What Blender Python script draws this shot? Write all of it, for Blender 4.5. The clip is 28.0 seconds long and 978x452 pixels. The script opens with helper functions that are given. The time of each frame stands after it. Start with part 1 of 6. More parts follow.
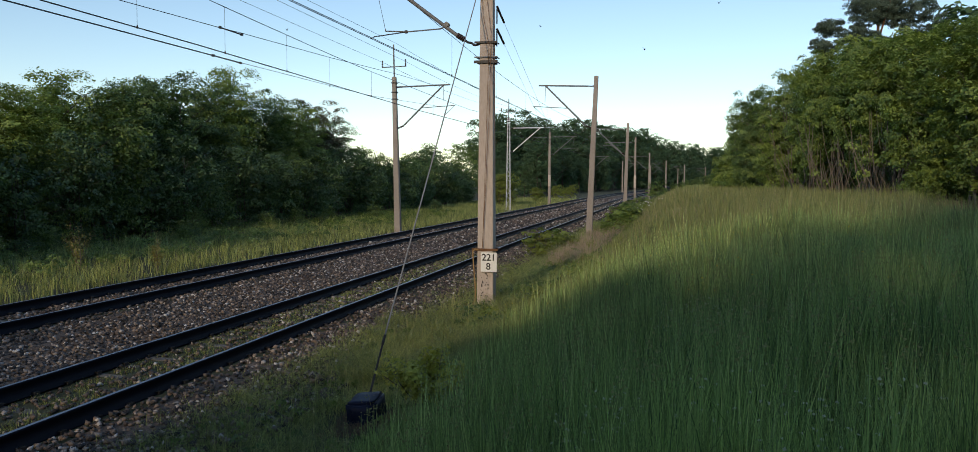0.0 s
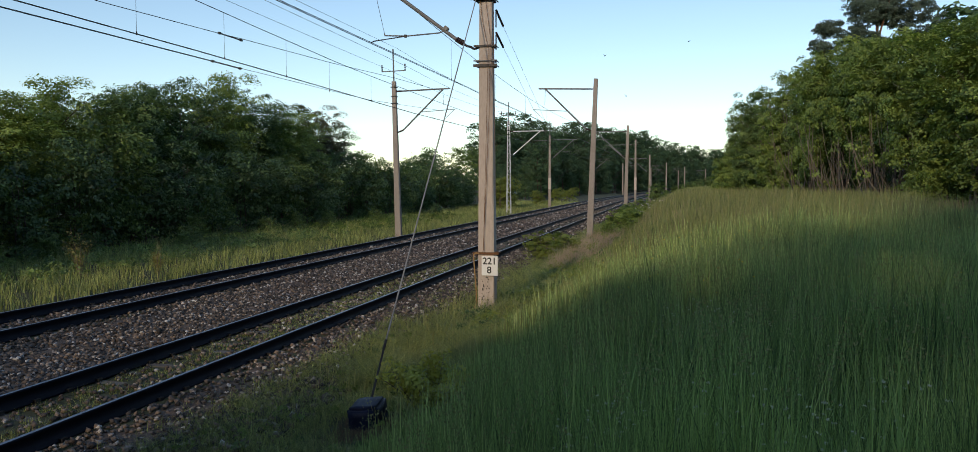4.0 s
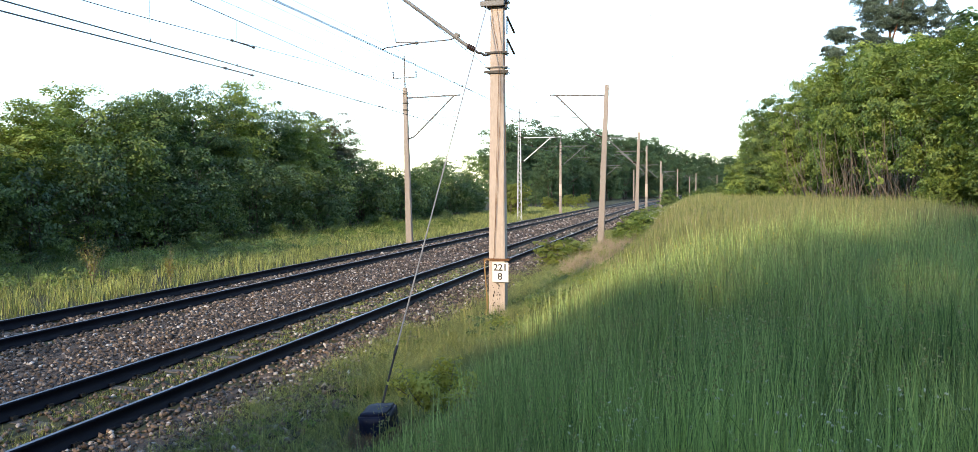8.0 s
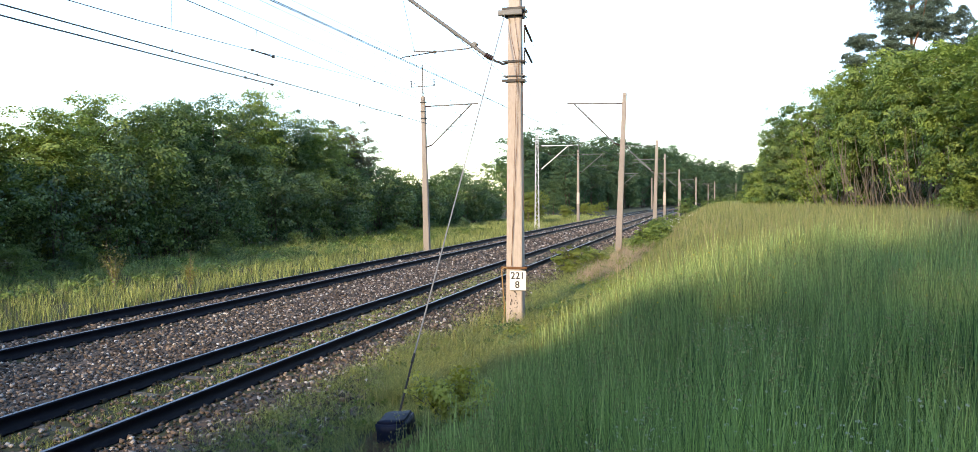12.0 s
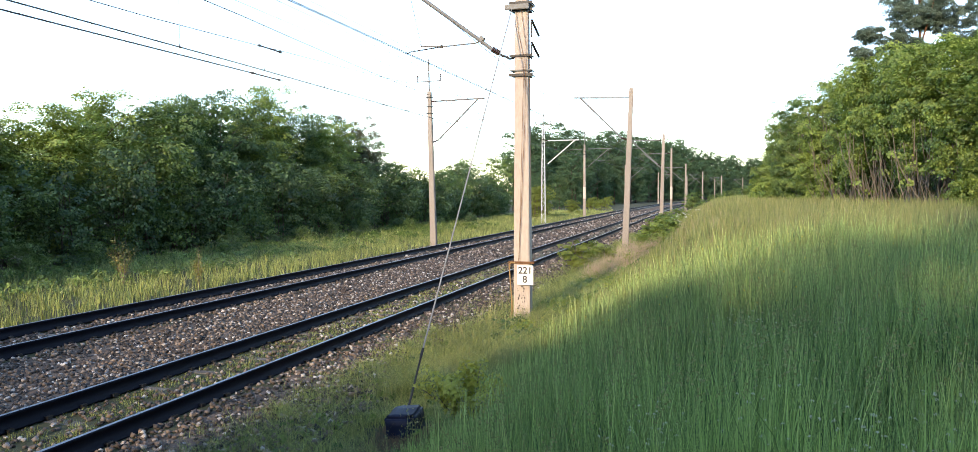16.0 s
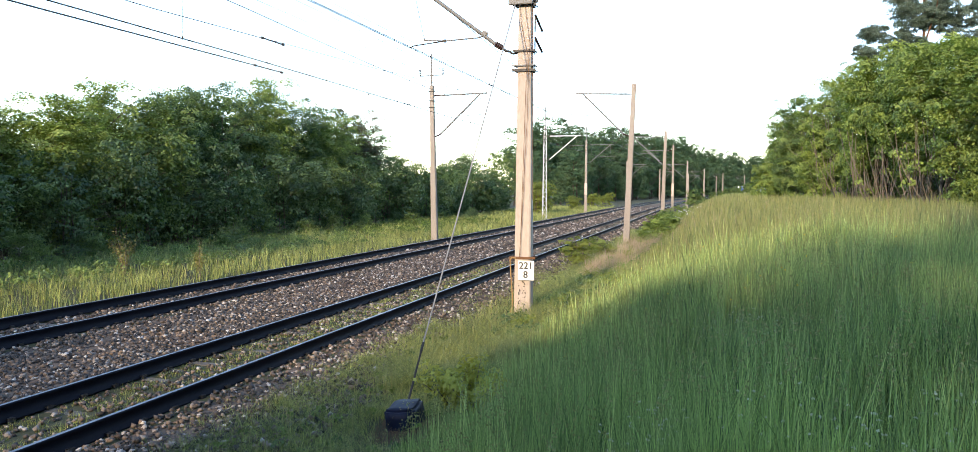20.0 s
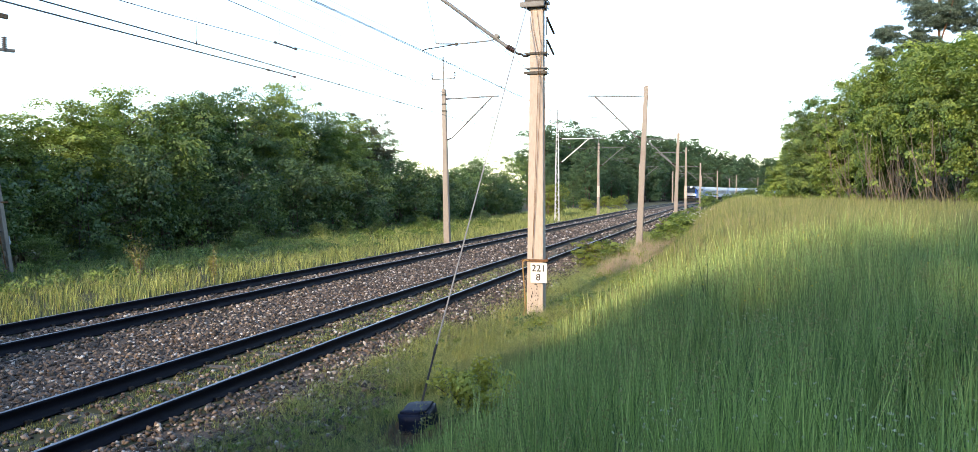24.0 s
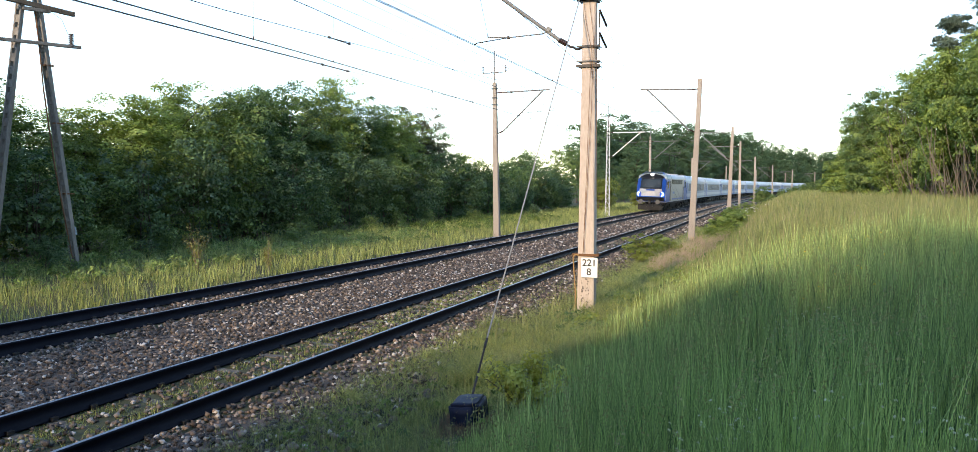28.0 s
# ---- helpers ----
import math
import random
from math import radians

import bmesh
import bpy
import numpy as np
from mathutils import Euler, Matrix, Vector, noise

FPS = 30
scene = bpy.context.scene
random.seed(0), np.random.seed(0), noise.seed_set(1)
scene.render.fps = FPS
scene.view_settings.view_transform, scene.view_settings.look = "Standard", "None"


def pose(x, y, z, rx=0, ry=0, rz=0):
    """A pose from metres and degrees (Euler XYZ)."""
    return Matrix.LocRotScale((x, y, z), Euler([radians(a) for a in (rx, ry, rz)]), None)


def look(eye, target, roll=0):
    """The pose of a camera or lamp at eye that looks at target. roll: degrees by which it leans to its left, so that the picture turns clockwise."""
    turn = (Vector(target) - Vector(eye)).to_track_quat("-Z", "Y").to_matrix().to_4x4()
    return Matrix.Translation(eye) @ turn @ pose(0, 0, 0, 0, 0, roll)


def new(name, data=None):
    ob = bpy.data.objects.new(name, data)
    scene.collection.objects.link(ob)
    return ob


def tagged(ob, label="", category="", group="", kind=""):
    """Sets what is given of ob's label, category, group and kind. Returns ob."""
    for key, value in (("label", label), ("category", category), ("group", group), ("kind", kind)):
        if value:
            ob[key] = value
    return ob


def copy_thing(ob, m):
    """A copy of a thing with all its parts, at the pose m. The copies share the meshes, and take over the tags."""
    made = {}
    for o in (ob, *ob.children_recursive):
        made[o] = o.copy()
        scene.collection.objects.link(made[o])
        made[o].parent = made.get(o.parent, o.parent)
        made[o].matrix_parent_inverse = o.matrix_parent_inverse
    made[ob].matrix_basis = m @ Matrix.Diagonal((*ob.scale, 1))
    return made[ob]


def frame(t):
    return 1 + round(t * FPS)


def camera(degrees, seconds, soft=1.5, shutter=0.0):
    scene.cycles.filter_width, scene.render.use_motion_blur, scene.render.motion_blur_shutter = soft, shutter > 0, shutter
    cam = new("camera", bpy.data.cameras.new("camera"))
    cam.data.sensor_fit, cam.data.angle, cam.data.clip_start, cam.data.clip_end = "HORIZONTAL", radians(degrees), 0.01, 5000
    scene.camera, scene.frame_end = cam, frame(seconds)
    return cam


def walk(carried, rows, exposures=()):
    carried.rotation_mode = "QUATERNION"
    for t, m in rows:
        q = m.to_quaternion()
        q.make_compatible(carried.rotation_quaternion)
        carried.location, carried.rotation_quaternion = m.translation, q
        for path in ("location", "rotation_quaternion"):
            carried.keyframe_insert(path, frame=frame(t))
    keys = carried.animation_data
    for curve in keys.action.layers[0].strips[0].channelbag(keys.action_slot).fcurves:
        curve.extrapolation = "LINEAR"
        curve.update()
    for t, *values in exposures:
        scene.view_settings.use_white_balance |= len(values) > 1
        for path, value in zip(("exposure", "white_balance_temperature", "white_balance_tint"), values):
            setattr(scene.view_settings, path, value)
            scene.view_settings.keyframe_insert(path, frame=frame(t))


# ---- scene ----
LENS = 64.0
cam = camera(LENS, 28.0, 0.7)

# seconds, eye x, y, z, yaw, pitch, roll
PATH = (
    (0.0, 0.009, -0.007, 2.800, 13.38, -3.33, -0.23),
    (0.5, 0.004, -0.016, 2.792, 13.37, -2.95, 0.11),
    (1.0, 0.008, -0.019, 2.789, 13.51, -2.90, 0.07),
    (1.5, 0.012, -0.002, 2.806, 13.35, -3.28, 0.01),
    (2.0, 0.015, 0.004, 2.809, 13.21, -3.31, 0.32),
    (2.5, 0.016, 0.009, 2.805, 13.54, -4.12, 0.06),
    (3.0, 0.009, 0.012, 2.810, 13.60, -3.52, 0.31),
    (3.5, 0.008, 0.013, 2.806, 12.95, -3.06, 0.23),
    (4.0, 0.008, 0.012, 2.804, 13.41, -3.08, 0.20),
    (4.5, 0.011, 0.013, 2.798, 13.89, -2.81, 0.43),
    (6.5, 0.013, 0.009, 2.787, 14.63, -3.12, 0.11),
    (7.0, -0.002, 0.020, 2.807, 14.51, -2.83, 0.27),
    (7.5, -0.000, 0.020, 2.802, 14.27, -2.92, 0.13),
    (8.0, 0.002, 0.017, 2.801, 14.19, -2.61, 0.19),
    (8.5, -0.006, 0.009, 2.803, 14.10, -2.48, -0.04),
    (9.0, 0.000, 0.004, 2.801, 14.84, -2.48, -0.10),
    (9.5, -0.003, 0.007, 2.802, 14.88, -2.54, -0.04),
    (10.0, 0.003, 0.013, 2.803, 14.88, -2.56, 0.14),
    (10.5, 0.000, 0.006, 2.801, 14.94, -2.61, 0.19),
    (11.0, 0.000, 0.000, 2.800, 15.10, -2.40, 0.00),
    (11.5, 0.004, 0.005, 2.803, 15.39, -2.32, -0.08),
    (12.0, 0.008, -0.003, 2.807, 15.47, -2.02, 0.15),
    (12.5, 0.015, -0.010, 2.809, 15.52, -1.96, 0.47),
    (14.5, 0.007, -0.017, 2.809, 15.20, -2.05, 0.12),
    (15.0, -0.003, -0.018, 2.803, 15.39, -2.28, -0.18),
    (15.5, -0.005, -0.027, 2.789, 16.15, -2.23, -0.19),
    (16.0, -0.023, -0.016, 2.804, 15.91, -2.39, 0.28),
    (16.5, -0.023, -0.022, 2.799, 15.89, -2.44, 0.48),
    (17.0, -0.025, -0.015, 2.806, 16.70, -2.25, 0.00),
    (17.5, -0.019, -0.017, 2.796, 16.67, -3.12, -0.17),
    (18.0, -0.015, -0.023, 2.794, 16.48, -2.88, -0.15),
    (18.5, -0.021, -0.027, 2.795, 16.38, -2.76, -0.24),
    (19.0, -0.026, -0.032, 2.797, 16.18, -2.54, -0.43),
    (19.5, -0.031, -0.030, 2.801, 16.34, -2.82, -0.56),
    (20.0, -0.032, -0.023, 2.804, 16.00, -2.76, -0.33),
    (20.5, -0.033, -0.026, 2.795, 15.78, -2.70, -0.32),
    (22.5, -0.025, -0.024, 2.789, 16.17, -2.82, -0.07),
    (23.0, -0.034, -0.028, 2.788, 16.89, -2.84, -0.04),
    (23.5, -0.038, -0.028, 2.793, 17.24, -2.83, -0.15),
    (24.0, -0.031, -0.026, 2.791, 16.90, -2.53, -0.06),
    (24.5, -0.036, -0.031, 2.796, 16.97, -2.40, -0.27),
    (25.0, -0.029, -0.032, 2.789, 17.57, -2.45, -0.33),
    (25.5, -0.038, -0.029, 2.787, 17.97, -2.76, -0.37),
    (26.0, -0.046, -0.026, 2.788, 18.18, -3.02, -0.31),
    (26.5, -0.045, -0.022, 2.790, 18.50, -3.07, -0.22),
    (27.0, -0.055, -0.029, 2.784, 18.92, -3.20, -0.21),
    (27.5, -0.054, -0.031, 2.780, 19.55, -3.08, -0.30),
    (28.0, -0.065, -0.029, 2.790, 20.52, -2.99, -0.30),
)
EXPOSURE = ((0.0, 0.17, 7000, 10), (6.5, 0.17, 7000, 10), (6.9, 1.56, 7200, 12), (8.5, 1.62, 7200, 12), (12.0, 1.66, 7200, 12), (14.5, 1.77, 7200, 12), (25.0, 1.80, 7200, 12), (28.0, 1.62, 7200, 12))
walk(cam, [(t, pose(x, y, z, 90 + p, r, w)) for t, x, y, z, w, p, r in PATH], EXPOSURE)

# ---------------------------------------------------------------- light
SUN_SIDE, SUN_UP = radians(7), radians(20)     # low sun behind the eye, a little to the left
world = bpy.data.worlds.new("evening_sky")
scene.world = world
world.use_nodes = True
wn = world.node_tree
sky = wn.nodes.new("ShaderNodeTexSky")
sky.sky_type = "NISHITA"
sky.sun_disc = False
sky.sun_elevation, sky.sun_rotation = SUN_UP, math.pi + SUN_SIDE
sky.air_density, sky.dust_density, sky.ozone_density = 1.0, 0.2, 2.5
wn.links.new(sky.outputs[0], wn.nodes["Background"].inputs[0])
wn.nodes["Background"].inputs[1].default_value = 0.15
to_sun = Vector((-math.sin(SUN_SIDE) * math.cos(SUN_UP), -math.cos(SUN_SIDE) * math.cos(SUN_UP), math.sin(SUN_UP)))
sun_data = bpy.data.lights.new("sun", "SUN")
sun_data.energy, sun_data.angle, sun_data.color = 1.66, radians(1.8), (1.0, 0.82, 0.60)
sun = new("sun", sun_data)
sun.matrix_world = look(to_sun * 200, (0, 0, 0))


# ---------------------------------------------------------------- materials
def nodes_of(name):
    m = bpy.data.materials.new(name)
    m.use_nodes = True
    return m, m.node_tree, m.node_tree.nodes["Principled BSDF"]


def put(tree, kind, **values):
    n = tree.nodes.new(kind)
    for k, v in values.items():
        n.inputs[k.replace("_", " ")].default_value = v
    return n


def mixed(tree, fac, a, b):
    """A colour between a and b; each is a colour or an output."""
    n = tree.nodes.new("ShaderNodeMix")
    n.data_type = "RGBA"
    for i, v in ((0, fac), (6, a), (7, b)):
        if isinstance(v, (tuple, float, int)):
            n.inputs[i].default_value = (*v, 1) if isinstance(v, tuple) else v
        else:
            tree.links.new(v, n.inputs[i])
    return n.outputs[2]


def ramp(tree, source, low, high):
    n = tree.nodes.new("ShaderNodeMapRange")
    n.inputs[1].default_value, n.inputs[2].default_value = low, high
    tree.links.new(source, n.inputs[0])
    return n.outputs[0]


def noise_out(tree, scale, detail=4.0, coord="Object", stretch=None):
    c = tree.nodes.new("ShaderNodeTexCoord")
    out = c.outputs[coord]
    if stretch:
        mp = tree.nodes.new("ShaderNodeMapping")
        mp.inputs["Scale"].default_value = stretch
        tree.links.new(out, mp.inputs["Vector"])
        out = mp.outputs[0]
    n = put(tree, "ShaderNodeTexNoise", Scale=scale, Detail=detail)
    tree.links.new(out, n.inputs["Vector"])
    return n.outputs[0]


def bumped(tree, bsdf, height, strength=0.4, distance=0.01):
    b = put(tree, "ShaderNodeBump", Strength=strength, Distance=distance)
    tree.links.new(height, b.inputs["Height"])
    tree.links.new(b.outputs[0], bsdf.inputs["Normal"])


def surface(name, a, b, rough=0.8, metal=0.0, coarse=1.2, fine=25.0, bump=0.3, dirt=None, dirt_at=(0.55, 0.75), stretch=None, rand=0.0):
    """A worn surface: two colours mixed by a coarse and a fine grain, with an optional dirt colour in patches."""
    m, t, p = nodes_of(name)
    big, small = noise_out(t, coarse, 5.0, stretch=stretch), noise_out(t, fine, 6.0, stretch=stretch)
    add = t.nodes.new("ShaderNodeMath")
    add.operation = "MULTIPLY_ADD"
    add.inputs[1].default_value = 0.5
    t.links.new(small, add.inputs[0])
    half = t.nodes.new("ShaderNodeMath")
    half.operation = "MULTIPLY"
    half.inputs[1].default_value = 0.5
    t.links.new(big, half.inputs[0])
    t.links.new(half.outputs[0], add.inputs[2])
    col = mixed(t, ramp(t, add.outputs[0], 0.35, 0.65), a, b)
    if dirt:
        col = mixed(t, ramp(t, noise_out(t, coarse * 2.3, 7.0, stretch=stretch), *dirt_at), col, dirt)
    if rand:
        info = t.nodes.new("ShaderNodeObjectInfo")
        hs = put(t, "ShaderNodeHueSaturation")
        t.links.new(ramp_between(t, info.outputs["Random"], 1 - rand, 1 + rand), hs.inputs["Value"])
        t.links.new(col, hs.inputs["Color"])
        col = hs.outputs[0]
    t.links.new(col, p.inputs["Base Color"])
    p.inputs["Roughness"].default_value, p.inputs["Metallic"].default_value = rough, metal
    if bump:
        bumped(t, p, small, bump)
    return m


def ramp_between(t, source, low, high):
    n = t.nodes.new("ShaderNodeMapRange")
    n.inputs[3].default_value, n.inputs[4].default_value = low, high
    t.links.new(source, n.inputs[0])
    return n.outputs[0]


def leafy(name, a, b, through_colour, rough=0.55, mix_through=0.35, own_share=0.42):
    """Leaves or blades: every island has its own shade, near that of its spray or tuft, and light comes through."""
    m, t, p = nodes_of(name)
    geo = t.nodes.new("ShaderNodeNewGeometry")
    pick = geo.outputs["Random Per Island"]
    spray = put(t, "ShaderNodeAttribute")
    spray.attribute_name = "tone"
    share = t.nodes.new("ShaderNodeMix")
    share.inputs[0].default_value = own_share
    t.links.new(spray.outputs["Fac"], share.inputs[2])
    t.links.new(pick, share.inputs[3])
    pick = ramp(t, share.outputs[0], 0.15, 0.88)
    col = mixed(t, pick, a, b)
    patch = ramp(t, noise_out(t, 0.35, 3.0), 0.35, 0.7)
    hs = put(t, "ShaderNodeHueSaturation")
    t.links.new(ramp_between(t, patch, 0.8, 1.2), hs.inputs["Value"])
    t.links.new(col, hs.inputs["Color"])
    col = hs.outputs[0]
    t.links.new(col, p.inputs["Base Color"])
    p.inputs["Roughness"].default_value = rough
    tr = t.nodes.new("ShaderNodeBsdfTranslucent")
    tr.inputs[0].default_value = (*through_colour, 1)
    mx = t.nodes.new("ShaderNodeMixShader")
    mx.inputs[0].default_value = mix_through
    t.links.new(p.outputs[0], mx.inputs[1])
    t.links.new(tr.outputs[0], mx.inputs[2])
    t.links.new(mx.outputs[0], t.nodes["Material Output"].inputs[0])
    return m


def plain(name, colour, rough=0.5, metal=0.0, glow=0.0):
    m, t, p = nodes_of(name)
    grain = noise_out(t, 18.0, 5.0)
    t.links.new(mixed(t, ramp_between(t, grain, 0.0, 0.25), colour, tuple(c * 0.6 for c in colour)), p.inputs["Base Color"])
    p.inputs["Roughness"].default_value, p.inputs["Metallic"].default_value = rough, metal
    if glow:
        p.inputs["Emission Color"].default_value = (*colour, 1)
        p.inputs["Emission Strength"].default_value = glow
    return m


def stones_material():
    m, t, p = nodes_of("loose_ballast_stones")
    geo = t.nodes.new("ShaderNodeNewGeometry")
    r = t.nodes.new("ShaderNodeValToRGB")
    r.color_ramp.elements[0].color, r.color_ramp.elements[1].color = (0.022, 0.020, 0.020, 1), (0.62, 0.60, 0.58, 1)
    for at, c in ((0.28, (0.048, 0.044, 0.044, 1)), (0.55, (0.105, 0.090, 0.081, 1)), (0.78, (0.21, 0.155, 0.118, 1)), (0.93, (0.34, 0.30, 0.27, 1))):
        r.color_ramp.elements.new(at).color = c
    t.links.new(geo.outputs["Random Per Island"], r.inputs[0])
    col = mixed(t, ramp(t, noise_out(t, 0.8, 4.0), 0.5, 0.75), r.outputs[0], (0.17, 0.105, 0.07))
    t.links.new(mixed(t, 0.65, col, r.outputs[0]), p.inputs["Base Color"])
    p.inputs["Roughness"].default_value = 0.85
    bumped(t, p, noise_out(t, 60.0, 4.0), 0.4)
    return m


SOIL = surface("soil_and_thatch", (0.035, 0.045, 0.018), (0.075, 0.072, 0.032), 0.95, coarse=0.6, fine=14, bump=0.8)
BALLAST = surface("ballast_fines", (0.075, 0.060, 0.050), (0.20, 0.155, 0.125), 0.95, coarse=1.5, fine=30, bump=1.0, dirt=(0.21, 0.125, 0.08))
BALLAST.node_tree.nodes["Principled BSDF"].inputs["Specular IOR Level"].default_value = 0.08
STONES = stones_material()
# near-black navy paints the shade on the rail's sides into the colour
RAIL_SIDE = surface("shade_dark_rail_steel", (0.004, 0.005, 0.011), (0.010, 0.010, 0.016), 0.6, 0.0, coarse=2, fine=40, bump=0.2)
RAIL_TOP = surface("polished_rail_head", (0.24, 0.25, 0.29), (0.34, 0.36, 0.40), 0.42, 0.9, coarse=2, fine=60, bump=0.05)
SLEEPER = surface("weathered_concrete_sleeper", (0.10, 0.09, 0.078), (0.20, 0.18, 0.155), 0.9, coarse=2, fine=35, bump=0.5, dirt=(0.11, 0.08, 0.055), rand=0.15)
CONCRETE = surface("warm_weathered_concrete", (0.25, 0.214, 0.186), (0.33, 0.286, 0.25), 0.9, coarse=0.8, fine=22, bump=0.35, dirt=(0.20, 0.15, 0.115), dirt_at=(0.6, 0.85), stretch=(1, 1, 0.35))
CONCRETE_GREY = surface("grey_pole_concrete", (0.25, 0.235, 0.21), (0.38, 0.35, 0.31), 0.9, coarse=0.8, fine=22, bump=0.35, dirt=(0.14, 0.12, 0.10), stretch=(1, 1, 0.35))
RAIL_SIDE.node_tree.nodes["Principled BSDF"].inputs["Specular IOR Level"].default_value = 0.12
PALE_CONCRETE = surface("pale_rosy_concrete", (0.42, 0.35, 0.30), (0.55, 0.47, 0.41), 0.9, coarse=0.8, fine=22, bump=0.35, dirt=(0.30, 0.22, 0.17), dirt_at=(0.58, 0.85), stretch=(1, 1, 0.3))
OLD_CONCRETE = surface("old_grey_brown_concrete", (0.15, 0.135, 0.12), (0.26, 0.235, 0.205), 0.9, coarse=0.8, fine=22, bump=0.4, dirt=(0.085, 0.07, 0.055), stretch=(1, 1, 0.35))
STEEL = surface("galvanised_steel", (0.13, 0.13, 0.13), (0.20, 0.20, 0.195), 0.6, 0.2, coarse=3, fine=50, bump=0.1)
WHITE_STEEL = surface("white_painted_steel", (0.62, 0.62, 0.60), (0.78, 0.78, 0.76), 0.5, coarse=2, fine=40, bump=0.1, dirt=(0.42, 0.38, 0.33), dirt_at=(0.62, 0.9))
DARK_STEEL = surface("dark_fitting_steel", (0.025, 0.025, 0.028), (0.06, 0.055, 0.05), 0.55, 0.5, coarse=4, fine=50, bump=0.1)
RUST = surface("rusty_strap", (0.13, 0.06, 0.03), (0.22, 0.11, 0.05), 0.85, 0.2, coarse=4, fine=40, bump=0.3)
COPPER = surface("tarnished_wire", (0.06, 0.06, 0.066), (0.10, 0.10, 0.105), 0.7, 0.0, coarse=2, fine=20, bump=0)
WHITE = surface("white_enamel", (0.74, 0.74, 0.73), (0.82, 0.82, 0.80), 0.4, coarse=3, fine=30, bump=0.05, dirt=(0.5, 0.46, 0.4), dirt_at=(0.7, 0.95))
INK = plain("black_sign_paint", (0.02, 0.02, 0.02), 0.5)
PORCELAIN = plain("brown_porcelain", (0.06, 0.03, 0.025), 0.25)
BLACK_FOIL = surface("black_bitumen_coat", (0.005, 0.008, 0.024), (0.010, 0.017, 0.045), 0.5, coarse=6, fine=14, bump=0.1)
BLACK_FOIL.node_tree.nodes["Principled BSDF"].inputs["Specular IOR Level"].default_value = 0.16
BARK = surface("grey_brown_bark", (0.07, 0.05, 0.035), (0.15, 0.115, 0.085), 0.95, coarse=3, fine=18, bump=0.8, stretch=(1, 1, 0.2))
STEM = surface("pale_shrub_stems", (0.11, 0.09, 0.07), (0.22, 0.18, 0.14), 0.9, coarse=3, fine=25, bump=0.4, stretch=(1, 1, 0.2))
LEAF_BROAD = leafy("broad_green_leaves", (0.018, 0.058, 0.032), (0.31, 0.41, 0.105), (0.14, 0.24, 0.03))
LEAF_DARK = leafy("dark_green_leaves", (0.014, 0.048, 0.032), (0.20, 0.30, 0.11), (0.08, 0.16, 0.025))
# lighter leaf colours that put sunlight into the foliage of lit trees
LEAF_LIME = leafy("fresh_sunlit_green_leaves", (0.050, 0.105, 0.030), (0.40, 0.50, 0.115), (0.24, 0.33, 0.04))
LEAF_YELLOW = leafy("yellow_green_leaves", (0.12, 0.16, 0.03), (0.25, 0.29, 0.05), (0.30, 0.36, 0.06))
# low-contrast bluish leaf colours take in the haze of the distance
LEAF_FAR = leafy("hazy_distant_leaves", (0.04, 0.095, 0.05), (0.12, 0.19, 0.085), (0.09, 0.16, 0.06), rough=0.75)
LEAF_BRONZE = leafy("bronze_green_leaves", (0.045, 0.055, 0.03), (0.12, 0.115, 0.055), (0.12, 0.12, 0.04))
NEEDLES = leafy("pine_needles", (0.055, 0.090, 0.070), (0.15, 0.20, 0.14), (0.07, 0.11, 0.05), mix_through=0.15)
# the dark end puts the shaded gaps between blades into the colour
GRASS_TALL = leafy("tall_grass_with_shaded_gaps", (0.006, 0.036, 0.021), (0.56, 0.72, 0.24), (0.24, 0.40, 0.10), 0.5, 0.22, own_share=0.55)
# own olive colours for the sunlit stretch, apart from the shaded bank's grass
GRASS_SUNLIT = leafy("olive_sunlit_meadow_grass", (0.022, 0.060, 0.022), (0.42, 0.44, 0.15), (0.24, 0.28, 0.08), 0.55, 0.30, own_share=0.70)
# bright blade colour paints the highlight streaks over the darker grass
GRASS_PALE = leafy("pale_highlight_blades", (0.24, 0.42, 0.13), (0.76, 0.84, 0.33), (0.36, 0.48, 0.15), 0.45, 0.35, own_share=0.9)
GRASS_SHORT = leafy("verge_grass", (0.016, 0.055, 0.023), (0.56, 0.60, 0.19), (0.24, 0.30, 0.08), 0.5, 0.30, own_share=0.78)
GRASS_SEED = leafy("seeding_grass", (0.14, 0.17, 0.055), (0.42, 0.39, 0.17), (0.34, 0.34, 0.12), 0.5, 0.3, own_share=0.9)
LEAF_BRIGHT = leafy("pale_yellow_leaves", (0.36, 0.38, 0.06), (0.62, 0.60, 0.13), (0.50, 0.52, 0.10))
GRASS_BROWN = leafy("dead_brown_grass", (0.085, 0.05, 0.03), (0.22, 0.14, 0.085), (0.16, 0.10, 0.05), 0.7, 0.2, own_share=0.9)
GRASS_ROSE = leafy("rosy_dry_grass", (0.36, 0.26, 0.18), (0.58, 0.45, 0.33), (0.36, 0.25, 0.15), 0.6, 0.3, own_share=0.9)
LEAF_SAPLING = leafy("reddish_young_leaves", (0.17, 0.18, 0.05), (0.38, 0.31, 0.11), (0.28, 0.26, 0.06))
GRASS_DRY = leafy("dry_grass", (0.22, 0.16, 0.085), (0.36, 0.27, 0.15), (0.35, 0.26, 0.12), 0.6, 0.3, own_share=0.9)


